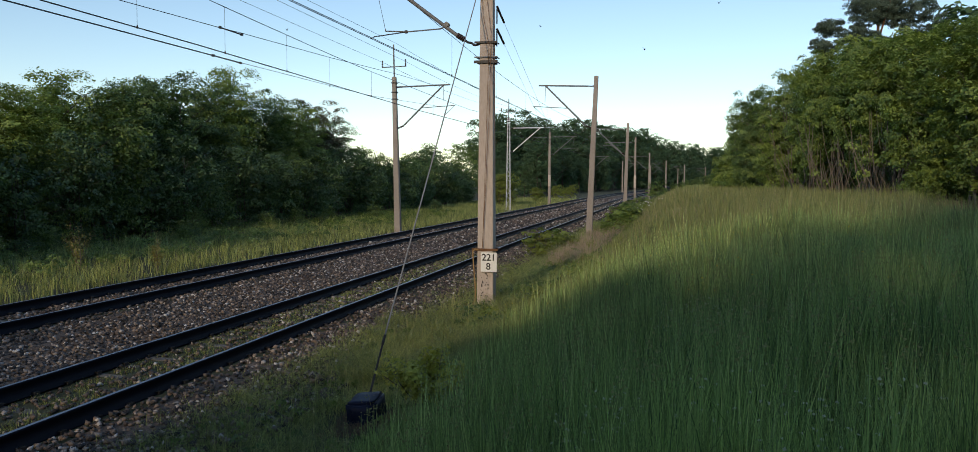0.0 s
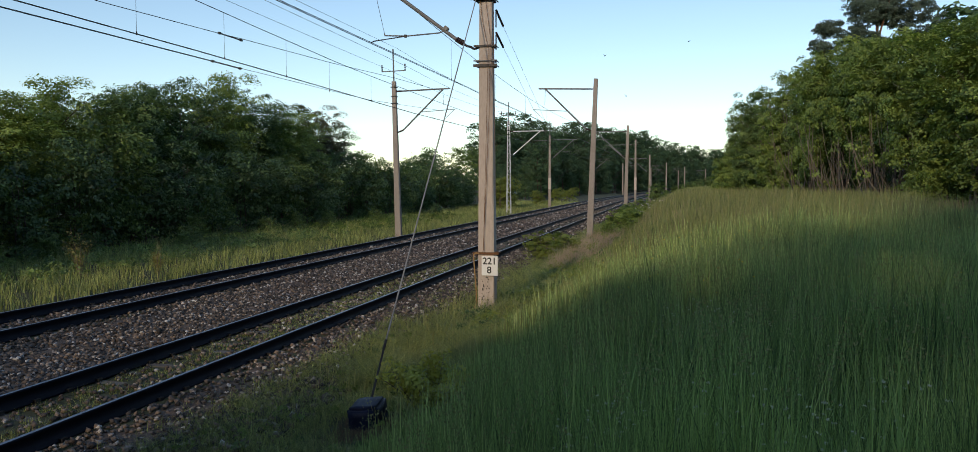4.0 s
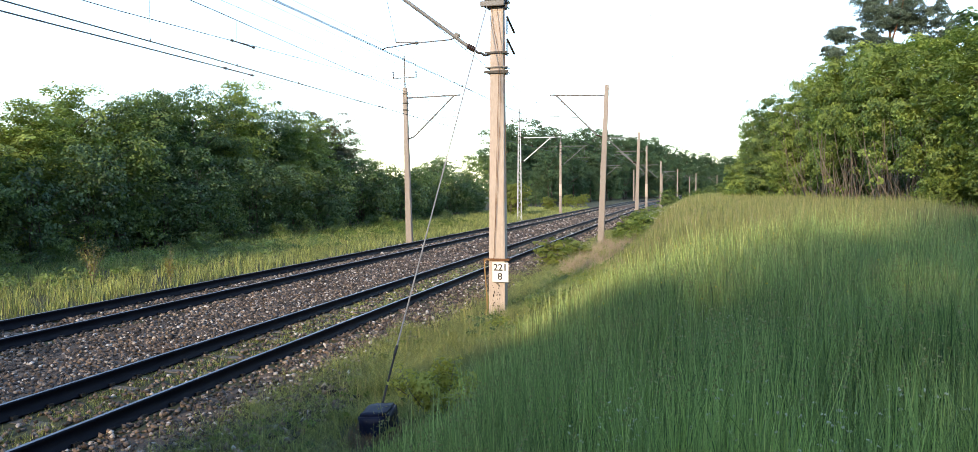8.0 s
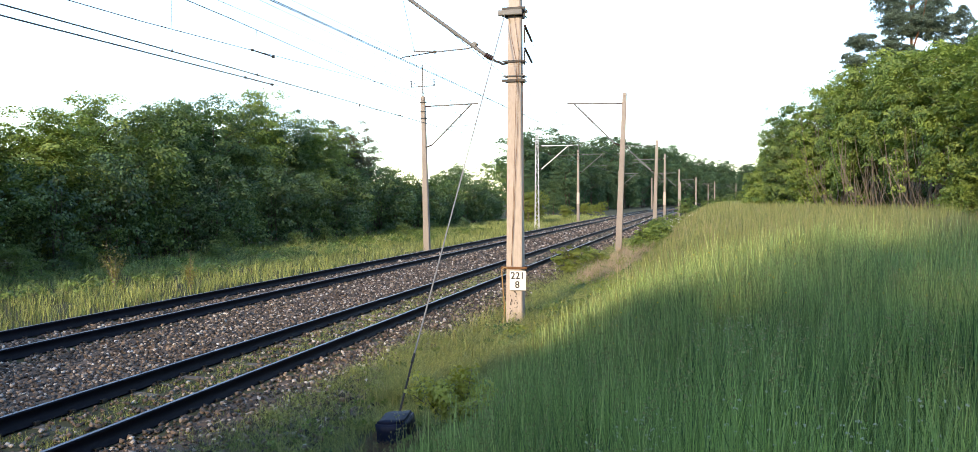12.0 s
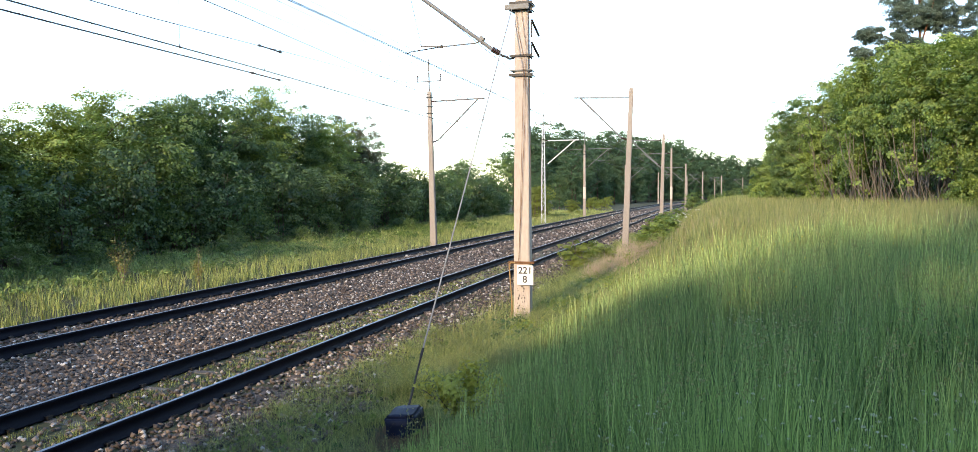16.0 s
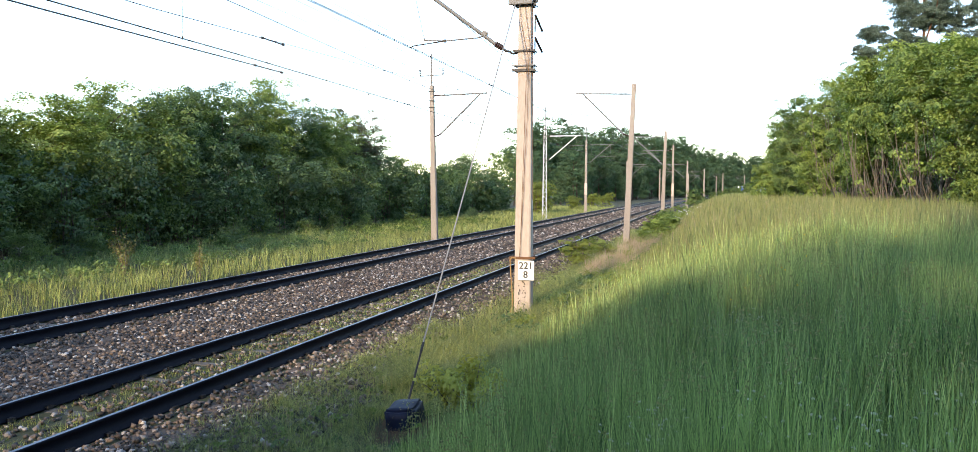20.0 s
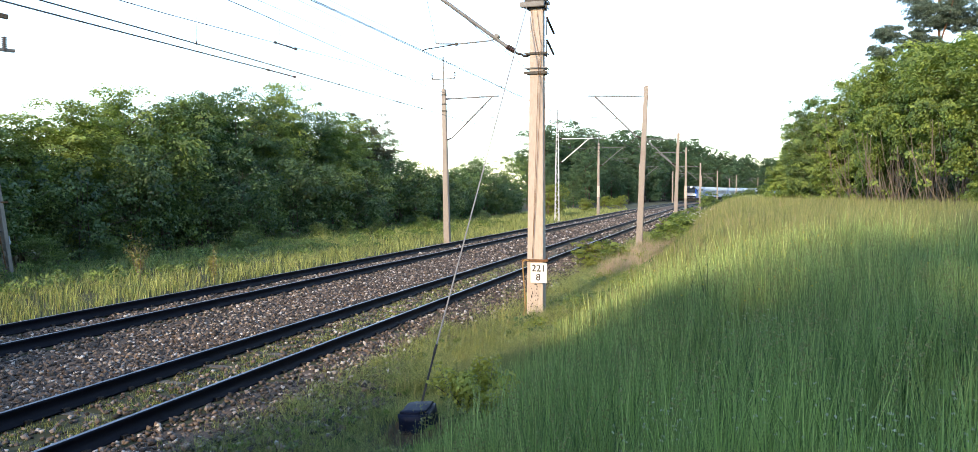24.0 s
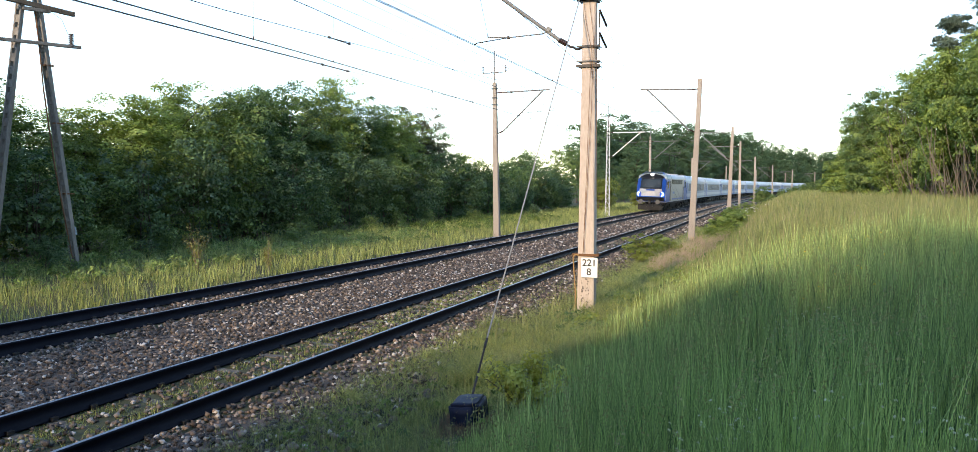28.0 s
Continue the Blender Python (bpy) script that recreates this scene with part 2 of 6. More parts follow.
# ---------------------------------------------------------------- small building tools
def as_object(name, me, material, parent=None, label=""):
    if material and not me.materials:
        me.materials.append(material)
    ob = new(name, me)
    ob.parent = parent
    if label:
        ob["label"] = label
    return ob


def part(name, bm, material, parent, label="", smooth=False):
    me = bpy.data.meshes.new(name)
    if smooth:
        for f in bm.faces:
            f.smooth = True
    bm.to_mesh(me)
    bm.free()
    return as_object(name, me, material, parent, label)


def thing(name, m, label, category, group="", kind=""):
    ob = new(name)
    ob.empty_display_size = 0.2
    ob.matrix_basis = m
    return tagged(ob, label, category, group, kind)


def box(bm, size, at=(0, 0, 0), turn=None, bevel=0.0, top=None):
    """A box with its centre at a point; top: factors by which its upper end narrows."""
    r = bmesh.ops.create_cube(bm, size=1)
    vs = r["verts"]
    for v in vs:
        if top and v.co.z > 0:
            v.co.x *= top[0]
            v.co.y *= top[1]
        v.co = Vector((v.co.x * size[0], v.co.y * size[1], v.co.z * size[2]))
    if bevel:
        es = list({e for v in vs for e in v.link_edges})
        out = bmesh.ops.bevel(bm, geom=es, offset=bevel, segments=2, affect="EDGES")
        vs = list({v for f in out["faces"] for v in f.verts} | {v for v in vs if v.is_valid})
        seen, todo = set(vs), list(vs)
        while todo:
            for e in todo.pop().link_edges:
                for w in e.verts:
                    if w not in seen:
                        seen.add(w)
                        todo.append(w)
        vs = list(seen)
    m = Matrix.Translation(at) @ (turn or Matrix())
    for v in vs:
        v.co = m @ v.co
    return vs


def tube(bm, a, b, r0, r1=None, sides=8):
    """A round bar from a to b."""
    a, b = Vector(a), Vector(b)
    r1 = r0 if r1 is None else r1
    q = (b - a).to_track_quat("Z", "Y")
    rings = []
    for p, r in ((a, r0), (b, r1)):
        rings.append([bm.verts.new(p + q @ Vector((r * math.cos(2 * math.pi * i / sides), r * math.sin(2 * math.pi * i / sides), 0))) for i in range(sides)])
    for i in range(sides):
        j = (i + 1) % sides
        bm.faces.new((rings[0][i], rings[0][j], rings[1][j], rings[1][i]))
    bm.faces.new(rings[0][::-1])
    bm.faces.new(rings[1])


def path_tube(bm, points, radius, sides=6):
    for a, b in zip(points, points[1:]):
        tube(bm, a, b, radius, radius, sides)


def disc(bm, centre, axis, radius, depth, sides=16):
    axis = Vector(axis).normalized() * depth / 2
    tube(bm, Vector(centre) - axis, Vector(centre) + axis, radius, radius, sides)


def mesh_from(name, verts, faces, along=None, tone=None):
    """A mesh from arrays: verts (n, 3), faces (m, 3) or (m, 4)."""
    me = bpy.data.meshes.new(name)
    verts, faces = np.asarray(verts, np.float32), np.asarray(faces, np.int32)
    k = faces.shape[1]
    me.vertices.add(len(verts))
    me.vertices.foreach_set("co", verts.ravel())
    me.loops.add(faces.size)
    me.loops.foreach_set("vertex_index", faces.ravel())
    me.polygons.add(len(faces))
    me.polygons.foreach_set("loop_start", np.arange(0, faces.size, k, dtype=np.int32))
    if along is not None:
        at = me.attributes.new("along", "FLOAT", "POINT")
        at.data.foreach_set("value", np.asarray(along, np.float32))
    if tone is not None:
        at = me.attributes.new("tone", "FLOAT", "POINT")
        at.data.foreach_set("value", np.asarray(tone, np.float32))
    me.update(calc_edges=True)
    return me


# ---------------------------------------------------------------- the line of the railway
BEND_FROM, BEND_EASE, BEND_RADIUS = 80.0, 120.0, 1000.0
_s = np.arange(-500.0, 1700.0, 0.5)
_turn = np.cumsum(np.clip((_s - BEND_FROM) / BEND_EASE, 0, 1) * np.clip((640 - _s) / BEND_EASE, 0, 1) / BEND_RADIUS) * 0.5
_x = np.cumsum(np.sin(_turn)) * 0.5
_y = -500.0 + np.cumsum(np.cos(_turn)) * 0.5


def along_line(s, d):
    """Plan place at s metres along the line and d metres to its right (0 at the eye), and the line's turn."""
    a = np.interp(s, _s, _turn)
    return np.interp(s, _s, _x) + d * np.cos(a), np.interp(s, _s, _y) - d * np.sin(a), a


def on_line(s, d, z=0.0, spin=0.0):
    x, y, a = along_line(s, d)
    return pose(x, y, z, 0, 0, spin - math.degrees(a))


GAUGE = 1.505
NEAR_D, FAR_D = -7.1 - GAUGE / 2, -7.1 - 5.19 - GAUGE / 2
FAR_UP, CANT = 0.085, 0.045

PROFILE_D = np.array([-400, -60, -30, -24, -19, -17.2, -16.3, -15.2, -14.2, -11.7, -10.4, -9.0, -6.6, -5.9, -5.0, -4.3, -3.6, -2.6, -1.2, 0.2, 1.5, 4, 10, 40, 400])
PROFILE_Z = np.array([-0.6, -0.5, -0.45, -0.42, -0.40, -0.46, -0.42, -0.22, -0.12, -0.16, -0.20, -0.19, -0.23, -0.30, -0.44, -0.50, -0.42, -0.10, 0.52, 1.08, 1.24, 1.34, 1.5, 1.8, 2.0])


def ground_z(x, y):
    """Height of the ground at a place of the plan."""
    x, y = np.asarray(x, float), np.asarray(y, float)
    d = x - np.interp(y, _y, _x)
    z = np.interp(d, PROFILE_D, PROFILE_Z)
    wave = 0.05 * np.sin(0.9 * x + 0.35 * y) * np.sin(0.5 * y - 0.3 * x) + 0.03 * np.sin(2.1 * y + 1.3 * x)
    return z + wave * (np.clip((d + 4.5) / 2, 0, 1) + np.clip((-18 - d) / 2, 0, 1))


# ---------------------------------------------------------------- ground
def axis_steps(spans):
    out = [spans[0][0]]
    for a, b, step in spans:
        out += list(np.linspace(a, b, max(2, int(round((b - a) / step)) + 1))[1:])
    return np.array(out)


gx = axis_steps([(-1800, -200, 200), (-200, -40, 20), (-40, -18, 1.0), (-18, -3, 0.3), (-3, 8, 0.4), (8, 40, 2), (40, 200, 20), (200, 1800, 200)])
gy = axis_steps([(-1800, -200, 200), (-200, -20, 20), (-20, 0, 2), (0, 60, 0.5), (60, 240, 2.5), (240, 600, 15), (600, 2600, 200)])
GX, GY = np.meshgrid(gx, gy, indexing="ij")
GZ = ground_z(GX, GY)
nx, ny = GX.shape
idx = np.arange(nx * ny).reshape(nx, ny)
quads = np.stack([idx[:-1, :-1], idx[1:, :-1], idx[1:, 1:], idx[:-1, 1:]], -1).reshape(-1, 4)
ground = as_object("ground", mesh_from("ground", np.stack([GX, GY, GZ], -1).reshape(-1, 3), quads), SOIL)
tagged(ground, "soil with grass thatch on a railway cutting and meadow", "ground", kind="structure")

# ballast bed: a strip that follows the line, just over the ground
bs = axis_steps([(-40, 60, 0.5), (60, 420, 3), (420, 1320, 20)])
bd = np.concatenate([[-16.2, -15.6], np.arange(-15.0, -5.6, 0.25), [-5.5, -5.1]])
BS, BD = np.meshgrid(bs, bd, indexing="ij")
bx, by, ba = along_line(BS, BD)
bz = ground_z(bx, by) + np.interp(BD, [-16.2, -15.4, -6.2, -5.1], [-0.05, 0.015, 0.015, -0.05])
for d0 in (NEAR_D, FAR_D):
    for k in (-1, 1):
        bz -= 0.10 * np.exp(-((BD - d0 - k * GAUGE / 2) / 0.24) ** 2)
bz -= 0.045 * np.exp(-((BD - NEAR_D) / 0.6) ** 4)
bz += 0.02 * np.sin(BS * 5.1 + BD * 7.3) * np.sin(BS * 2.3 - BD * 4.1)
n1, n2 = BS.shape
idx = np.arange(n1 * n2).reshape(n1, n2)
quads = np.stack([idx[:-1, :-1], idx[:-1, 1:], idx[1:, 1:], idx[1:, :-1]], -1).reshape(-1, 4)
ballast = as_object("ballast_bed", mesh_from("ballast_bed", np.stack([bx, by, bz], -1).reshape(-1, 3), quads[:, ::-1]), BALLAST)
tagged(ballast, "brownish grey crushed stone ballast under two tracks", "ballast", kind="structure")

# ---------------------------------------------------------------- rails
# taller than a real rail, so its dark side takes in the shadow below
RAIL_SHAPE = ((-0.075, -0.225), (0.075, -0.225), (0.075, -0.20), (0.016, -0.178), (0.010, -0.05), (0.036, -0.038), (0.036, -0.008), (0.028, 0.0),
              (-0.028, 0.0), (-0.036, -0.008), (-0.036, -0.038), (-0.010, -0.05), (-0.016, -0.178), (-0.075, -0.20))


def rail(d, z, label):
    ss = axis_steps([(-60, 60, 2.0), (60, 420, 2.5), (420, 1320, 10)])
    x, y, a = along_line(ss, d)
    k = len(RAIL_SHAPE)
    verts = np.array([[(px + u * math.cos(t), py - u * math.sin(t), z + w) for u, w in RAIL_SHAPE] for px, py, t in zip(x, y, a)]).reshape(-1, 3)
    faces, head = [], []
    for i in range(len(ss) - 1):
        for j in range(k):
            q = (j + 1) % k
            faces.append((i * k + j, i * k + q, (i + 1) * k + q, (i + 1) * k + j))
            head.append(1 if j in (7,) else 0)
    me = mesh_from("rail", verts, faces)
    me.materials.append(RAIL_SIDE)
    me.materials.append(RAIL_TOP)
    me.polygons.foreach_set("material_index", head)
    return tagged(as_object("rail", me, None), label, "rail", "rails", "structure")


for d0, up in ((NEAR_D, 0.0), (FAR_D, FAR_UP)):
    rail(d0 + GAUGE / 2, up, "dark rusty steel rail with shade in its side colour and a polished head on concrete sleepers")
    rail(d0 - GAUGE / 2, up + CANT, "dark rusty steel rail with shade in its side colour and a polished head on concrete sleepers")


# ---------------------------------------------------------------- masts of the overhead line
def insulator(bm, a, b, r=0.05, n=6):
    a, b = Vector(a), Vector(b)
    tube(bm, a, b, r * 0.45, r * 0.45, 8)
    for i in range(n):
        c = a.lerp(b, (i + 0.5) / n)
        disc(bm, c, b - a, r, (b - a).length / n * 0.5, 10)


def mast_pole(bm, height, low=(0.42, 0.36), high=(0.26, 0.24)):
    box(bm, (low[0], low[1], height + 0.6), (0, 0, (height - 0.6) / 2), None, 0.025, (high[0] / low[0], high[1] / low[1]))


def cantilever(mast, side, height, reach, wire_z, base_z, pole_half, metal=None):
    """Top tube, strut, insulators, and steady arm, reaching from the mast over a track. side: +1 or -1, its way across."""
    zt = height - 0.6
    metal = metal or STEEL
    bm = bmesh.new()
    tube(bm, (side * (pole_half + 0.35), 0, zt), (side * (reach + 0.4), 0, zt + 0.0), 0.045)
    part("top_tube", bm, metal, mast)
    bm = bmesh.new()
    tube(bm, (side * (pole_half + 0.35), 0, zt - 2.3), (side * reach, 0, zt - 0.02), 0.048)
    part("strut", bm, metal, mast)
    for z in (zt, zt - 2.3):
        bm = bmesh.new()
        dz = 0.0 if z == zt else 0.12
        insulator(bm, (side * pole_half, 0, z - dz), (side * (pole_half + 0.36), 0, z), 0.055)
        part("insulator", bm, PORCELAIN, mast)
    zc = wire_z - base_z
    bm = bmesh.new()
    tube(bm, (side * reach * 0.55, 0, zc + 0.55), (side * (reach + 0.7), 0, zc + 0.62), 0.02)
    tube(bm, (side * (reach + 0.65), 0, zc + 0.6), (side * reach, 0, zc + 0.03), 0.012)
    part("steady_arm", bm, STEEL, mast)
    bm = bmesh.new()
    tube(bm, (side * reach, 0, zt), (side * reach, 0, zc + 0.9), 0.012)
    part("hanger", bm, STEEL, mast)


def far_mast(s, d, top, side, tilt=0.0, pipe=False, lattice=False, band=False, arm=True, slim=0.9, label=""):
    x, y, a = along_line(s, d)
    zb = float(ground_z(x, y))
    m = thing("catenary_mast", pose(x, y, zb, 0, 0, -math.degrees(a)) @ pose(0, 0, 0, 0, tilt, 0), label, "mast", "masts beside the tracks")
    h = top - zb
    if lattice:
        for sx in (-1, 1):
            for sy in (-1, 1):
                bm = bmesh.new()
                tube(bm, (sx * 0.2, sy * 0.2, 0), (sx * 0.1, sy * 0.1, h), 0.024, 0.024, 5)
                part("corner_post", bm, WHITE_STEEL, m)
        n = 22
        bm = bmesh.new()
        for i in range(n):
            z0, z1 = h * i / n, h * (i + 1) / n
            w0, w1 = 0.2 - 0.1 * i / n, 0.2 - 0.1 * (i + 1) / n
            for sy in (-1, 1):
                k = 1 if i % 2 else -1
                tube(bm, (k * w0, sy * w0, z0), (-k * w1, sy * w1, z1), 0.010, 0.010, 4)
                tube(bm, (sy * w0, k * w0, z0), (sy * w1, -k * w1, z1), 0.010, 0.010, 4)
        part("lacing", bm, WHITE_STEEL, m)
        bm = bmesh.new()
        box(bm, (0.7, 0.7, 0.5), (0, 0, -0.05), None, 0.03)
        part("footing", bm, CONCRETE_GREY, m)
        half = 0.11
    else:
        bm = bmesh.new()
        mast_pole(bm, h, (0.42 * slim, 0.36 * slim), (0.26 * slim, 0.24 * slim))
        part("post", bm, CONCRETE, m)
        half = 0.13
    if band:
        bm = bmesh.new()
        box(bm, (0.385 * slim, 0.335 * slim, 1.5), (0, 0, 3.2), None, 0.01)
        part("white_band", bm, PALE_CONCRETE, m, "faded whitewashed band")
    if pipe:
        bm = bmesh.new()
        tube(bm, (0, 0, h - 0.3), (0, 0, h + 1.9), 0.045)
        part("top_pipe", bm, STEEL, m)
        bm = bmesh.new()
        tube(bm, (-0.75, 0, h + 0.6), (0.75, 0, h + 0.6), 0.03)
        part("crossarm", bm, STEEL, m)
        for k in (-0.72, 0.72):
            bm = bmesh.new()
            insulator(bm, (k, 0, h + 0.62), (k, 0, h + 1.0), 0.05, 4)
            part("pin_insulator", bm, PORCELAIN, m)
        for k in (0.35, 0.9, 1.3):
            bm = bmesh.new()
            box(bm, (0.34, 0.34, 0.05), (0, 0, h - k), None, 0.005)
            part("clamp_band", bm, DARK_STEEL, m)
    if arm:
        cantilever(m, side, h - (0.4 if lattice else 0.0), abs((NEAR_D if d > -10 else FAR_D) - d), 6.45, zb, half, WHITE_STEEL if lattice else None)
    return m


CON = "tapered weathered concrete mast with a steel cantilever over the track"
far_mast(45.6, -4.90, 8.9, -1, 2.05, label=CON)
far_mast(76.6, -4.75, 8.4, -1, 1.35, label=CON)
far_mast(94.6, -4.7, 8.0, -1, band=True, slim=0.72, label="slim concrete mast with a white painted band")
for s, top in ((138, 7.7), (199, 7.9), (256, 8.0), (314, 8.3)):
    far_mast(s, -4.7, top, -1, label=CON)
far_mast(43.6, -16.05, 8.88, 1, -1.3, pipe=True, label="concrete mast with a pipe top and two pin insulators")
far_mast(76.0, -16.2, 9.0, 1, 0.0, pipe=True, lattice=True, label="white painted steel lattice mast on a concrete footing")
far_mast(102.0, -16.2, 9.15, 1, 0.0, pipe=True, band=True, label="concrete mast with a white band and a pipe top")
for s in (148, 205, 262, 320):
    far_mast(s, -16.2, 8.0, 1, label=CON)

# ---------------------------------------------------------------- overhead wires
def wire(name, points, radius, material, label, category="wire", group="overhead wires"):
    cu = bpy.data.curves.new(name, "CURVE")
    cu.dimensions = "3D"
    cu.bevel_depth, cu.bevel_resolution = radius, 1
    sp = cu.splines.new("POLY")
    sp.points.add(len(points) - 1)
    for q, p in zip(sp.points, points):
        q.co = (*p, 1)
    cu.materials.append(material)
    return tagged(new(name, cu), label, category, group)


def line_points(s0, s1, d, z, sag=0.0, step=3.0, d1=None, z1=None):
    """A wire between two supports, with sag."""
    n = max(2, int((s1 - s0) / step))
    out = []
    for i in range(n + 1):
        k = i / n
        dd = d + ((d1 if d1 is not None else d) - d) * k
        zz = z + ((z1 if z1 is not None else z) - z) * k - 4 * sag * k * (1 - k)
        x, y, _ = along_line(s0 + (s1 - s0) * k, dd)
        out.append((float(x), float(y), zz))
    return out


def spans(stops, d, z, sag):
    out = []
    for (a, b) in zip(stops, stops[1:]):
        out += line_points(a, b, d, z, sag)[(1 if out else 0):]
    return out


def strung(points, d):
    """A wire through supports given as (s, height), at d to the right of the eye's line."""
    out = []
    for (s0, z0), (s1, z1) in zip(points, points[1:]):
        out += line_points(s0, s1, d, z0, 0.0, 3.0, None, z1)[(1 if out else 0):]
    return out


NEAR_STOPS = (-45, 19.6, 76.6, 138, 199, 256, 314, 372)
FAR_STOPS = (76, 102, 148, 205, 262, 320, 380)
OVERLAP_D = FAR_D - 0.4
for k in (-0.03, 0.03):
    wire("contact_wire", spans(NEAR_STOPS, NEAR_D + k, 6.53, 0.0), 0.0085, COPPER, "dark copper contact wire over the near track")
wire("messenger_wire", spans(NEAR_STOPS, NEAR_D, 8.33, 0.9), 0.009, COPPER, "dark messenger cable above the contact wire")
for k in (-0.025, 0.025):
    wire("contact_wire", strung(((-40, 6.56), (19, 6.55), (38, 6.42), (76, 6.6)), FAR_D + k) + spans(FAR_STOPS, FAR_D + k, 6.6, 0.0)[1:], 0.0085, COPPER, "dark copper contact wire over the far track")
FAR_MESSENGER = ((-18, 8.9), (0, 8.4), (10, 8.17), (19.4, 7.93), (22.3, 7.82), (28.2, 7.62), (32, 7.54), (40.7, 7.43), (49, 7.38), (60, 7.62), (76, 8.3))
wire("messenger_wire", strung(FAR_MESSENGER, FAR_D) + spans(FAR_STOPS, FAR_D, 8.3, 0.6)[1:], 0.011, COPPER, "dark messenger cable above the far contact wire")

# feeder wires on the pin insulators of the far masts, and one on the pipes' tops
for k in (-0.72, 0.72):
    pts = line_points(-18, 43.6, -16.05 + k, 10.5, 0.05, 3.0, None, 9.66)
    pts += line_points(43.6, 76, -16.1 + k, 9.66, 0.3, 3.0, None, 9.9)[1:]
    pts += line_points(76, 102, -16.2 + k, 9.9, 0.2, 3.0, None, 10.1)[1:]
    wire("feeder_wire", pts, 0.008, COPPER, "thin feeder wire on pin insulators")
pts = line_points(-18, 43.6, -16.05, 11.0, 0.1, 3.0, None, 10.8) + line_points(43.6, 76, -16.1, 10.8, 0.2, 3.0, None, 10.4)[1:]
wire("feeder_wire", pts, 0.008, COPPER, "thin wire over the tops of the far masts")

# second pair of wires over the far track, which rises to the mast past its insulators
for k in (-0.03, 0.03):
    wire("contact_wire", strung(((-40, 6.40), (13, 6.45), (20.5, 6.48)), OVERLAP_D + k), 0.009, COPPER, "thin outer contact wire of the overlap over the far track")
wire("contact_wire", strung(((22.0, 6.49), (29, 6.55), (33, 6.60), (43.6, 7.1)), OVERLAP_D), 0.008, COPPER, "thin outer contact wire of the overlap over the far track")
OVERLAP_MESSENGER = ((-10, 6.75), (16, 7.20), (20.9, 7.37), (22.1, 7.43), (25, 7.53), (29, 7.67), (36, 8.0), (43.6, 8.25))
wire("messenger_wire", strung(OVERLAP_MESSENGER, OVERLAP_D), 0.010, COPPER, "thin outer messenger cable of the overlap")
for s0, d0, z0, ln in ((20.5, OVERLAP_D, 6.48, 1.5), (20.9, OVERLAP_D, 7.38, 1.2)):
    ins = thing("section_insulator", on_line(s0, d0, z0), "dark rod insulator in the overhead wire", "insulator", "section insulators")
    bm = bmesh.new()
    insulator(bm, (0, 0, 0), (0, ln, 0), 0.022, 12)
    part("rod", bm, PORCELAIN, ins)
    for e in (0.0, ln):
        bm = bmesh.new()
        box(bm, (0.07, 0.12, 0.07), (0, e, 0), None, 0.012)
        part("end_clamp", bm, DARK_STEEL, ins)


# ---------------------------------------------------------------- plants
def leaf_cloud(rng, centres, radii, per, size, flat=0.5, thick=0.75, loose=0.42):
    """Many small bent leaves in sprays that face outwards and up. Gives verts, faces and each spray's tone."""
    n = len(centres) * per
    c = np.repeat(centres, per, 0)
    r = np.repeat(radii, per)
    v = rng.normal(size=(n, 3))
    v /= np.linalg.norm(v, axis=1)[:, None]
    v[:, 2] = np.where(v[:, 2] < -0.3, -v[:, 2], v[:, 2])
    p = c + v * (r * rng.uniform(0.35, 1.08, n) ** 0.6)[:, None] * np.array([1.0, 1.0, thick])
    out = centres - centres.mean(0)
    out /= np.linalg.norm(out, axis=1)[:, None] + 0.01
    face = out * 0.55 + rng.normal(size=(len(centres), 3)) * 0.3
    nrm = v * flat + np.repeat(face, per, 0) + rng.normal(size=(n, 3)) * loose + np.array([0, 0, 0.5])
    nrm /= np.linalg.norm(nrm, axis=1)[:, None]
    tone = np.repeat(np.repeat(np.clip(rng.uniform(0.08, 0.75, len(centres)) + 0.10 * rng.normal(size=len(centres)), 0, 1), per), 4)
    a = np.cross(nrm, rng.normal(size=(n, 3)))
    a /= np.linalg.norm(a, axis=1)[:, None]
    b = np.cross(nrm, a)
    L = (size * rng.uniform(0.6, 1.3, n))[:, None]
    W = L * 0.33
    v0, v2 = p - a * L * 0.5, p + a * L * 0.5 - nrm * L * 0.12
    v1, v3 = p + b * W + nrm * L * 0.06, p - b * W + nrm * L * 0.06
    verts = np.stack([v0, v1, v2, v3], 1).reshape(-1, 3)
    i = np.arange(n)[:, None] * 4
    faces = np.concatenate([i + [0, 1, 2], i + [0, 2, 3]], 1).reshape(-1, 3)
    return verts, faces, tone


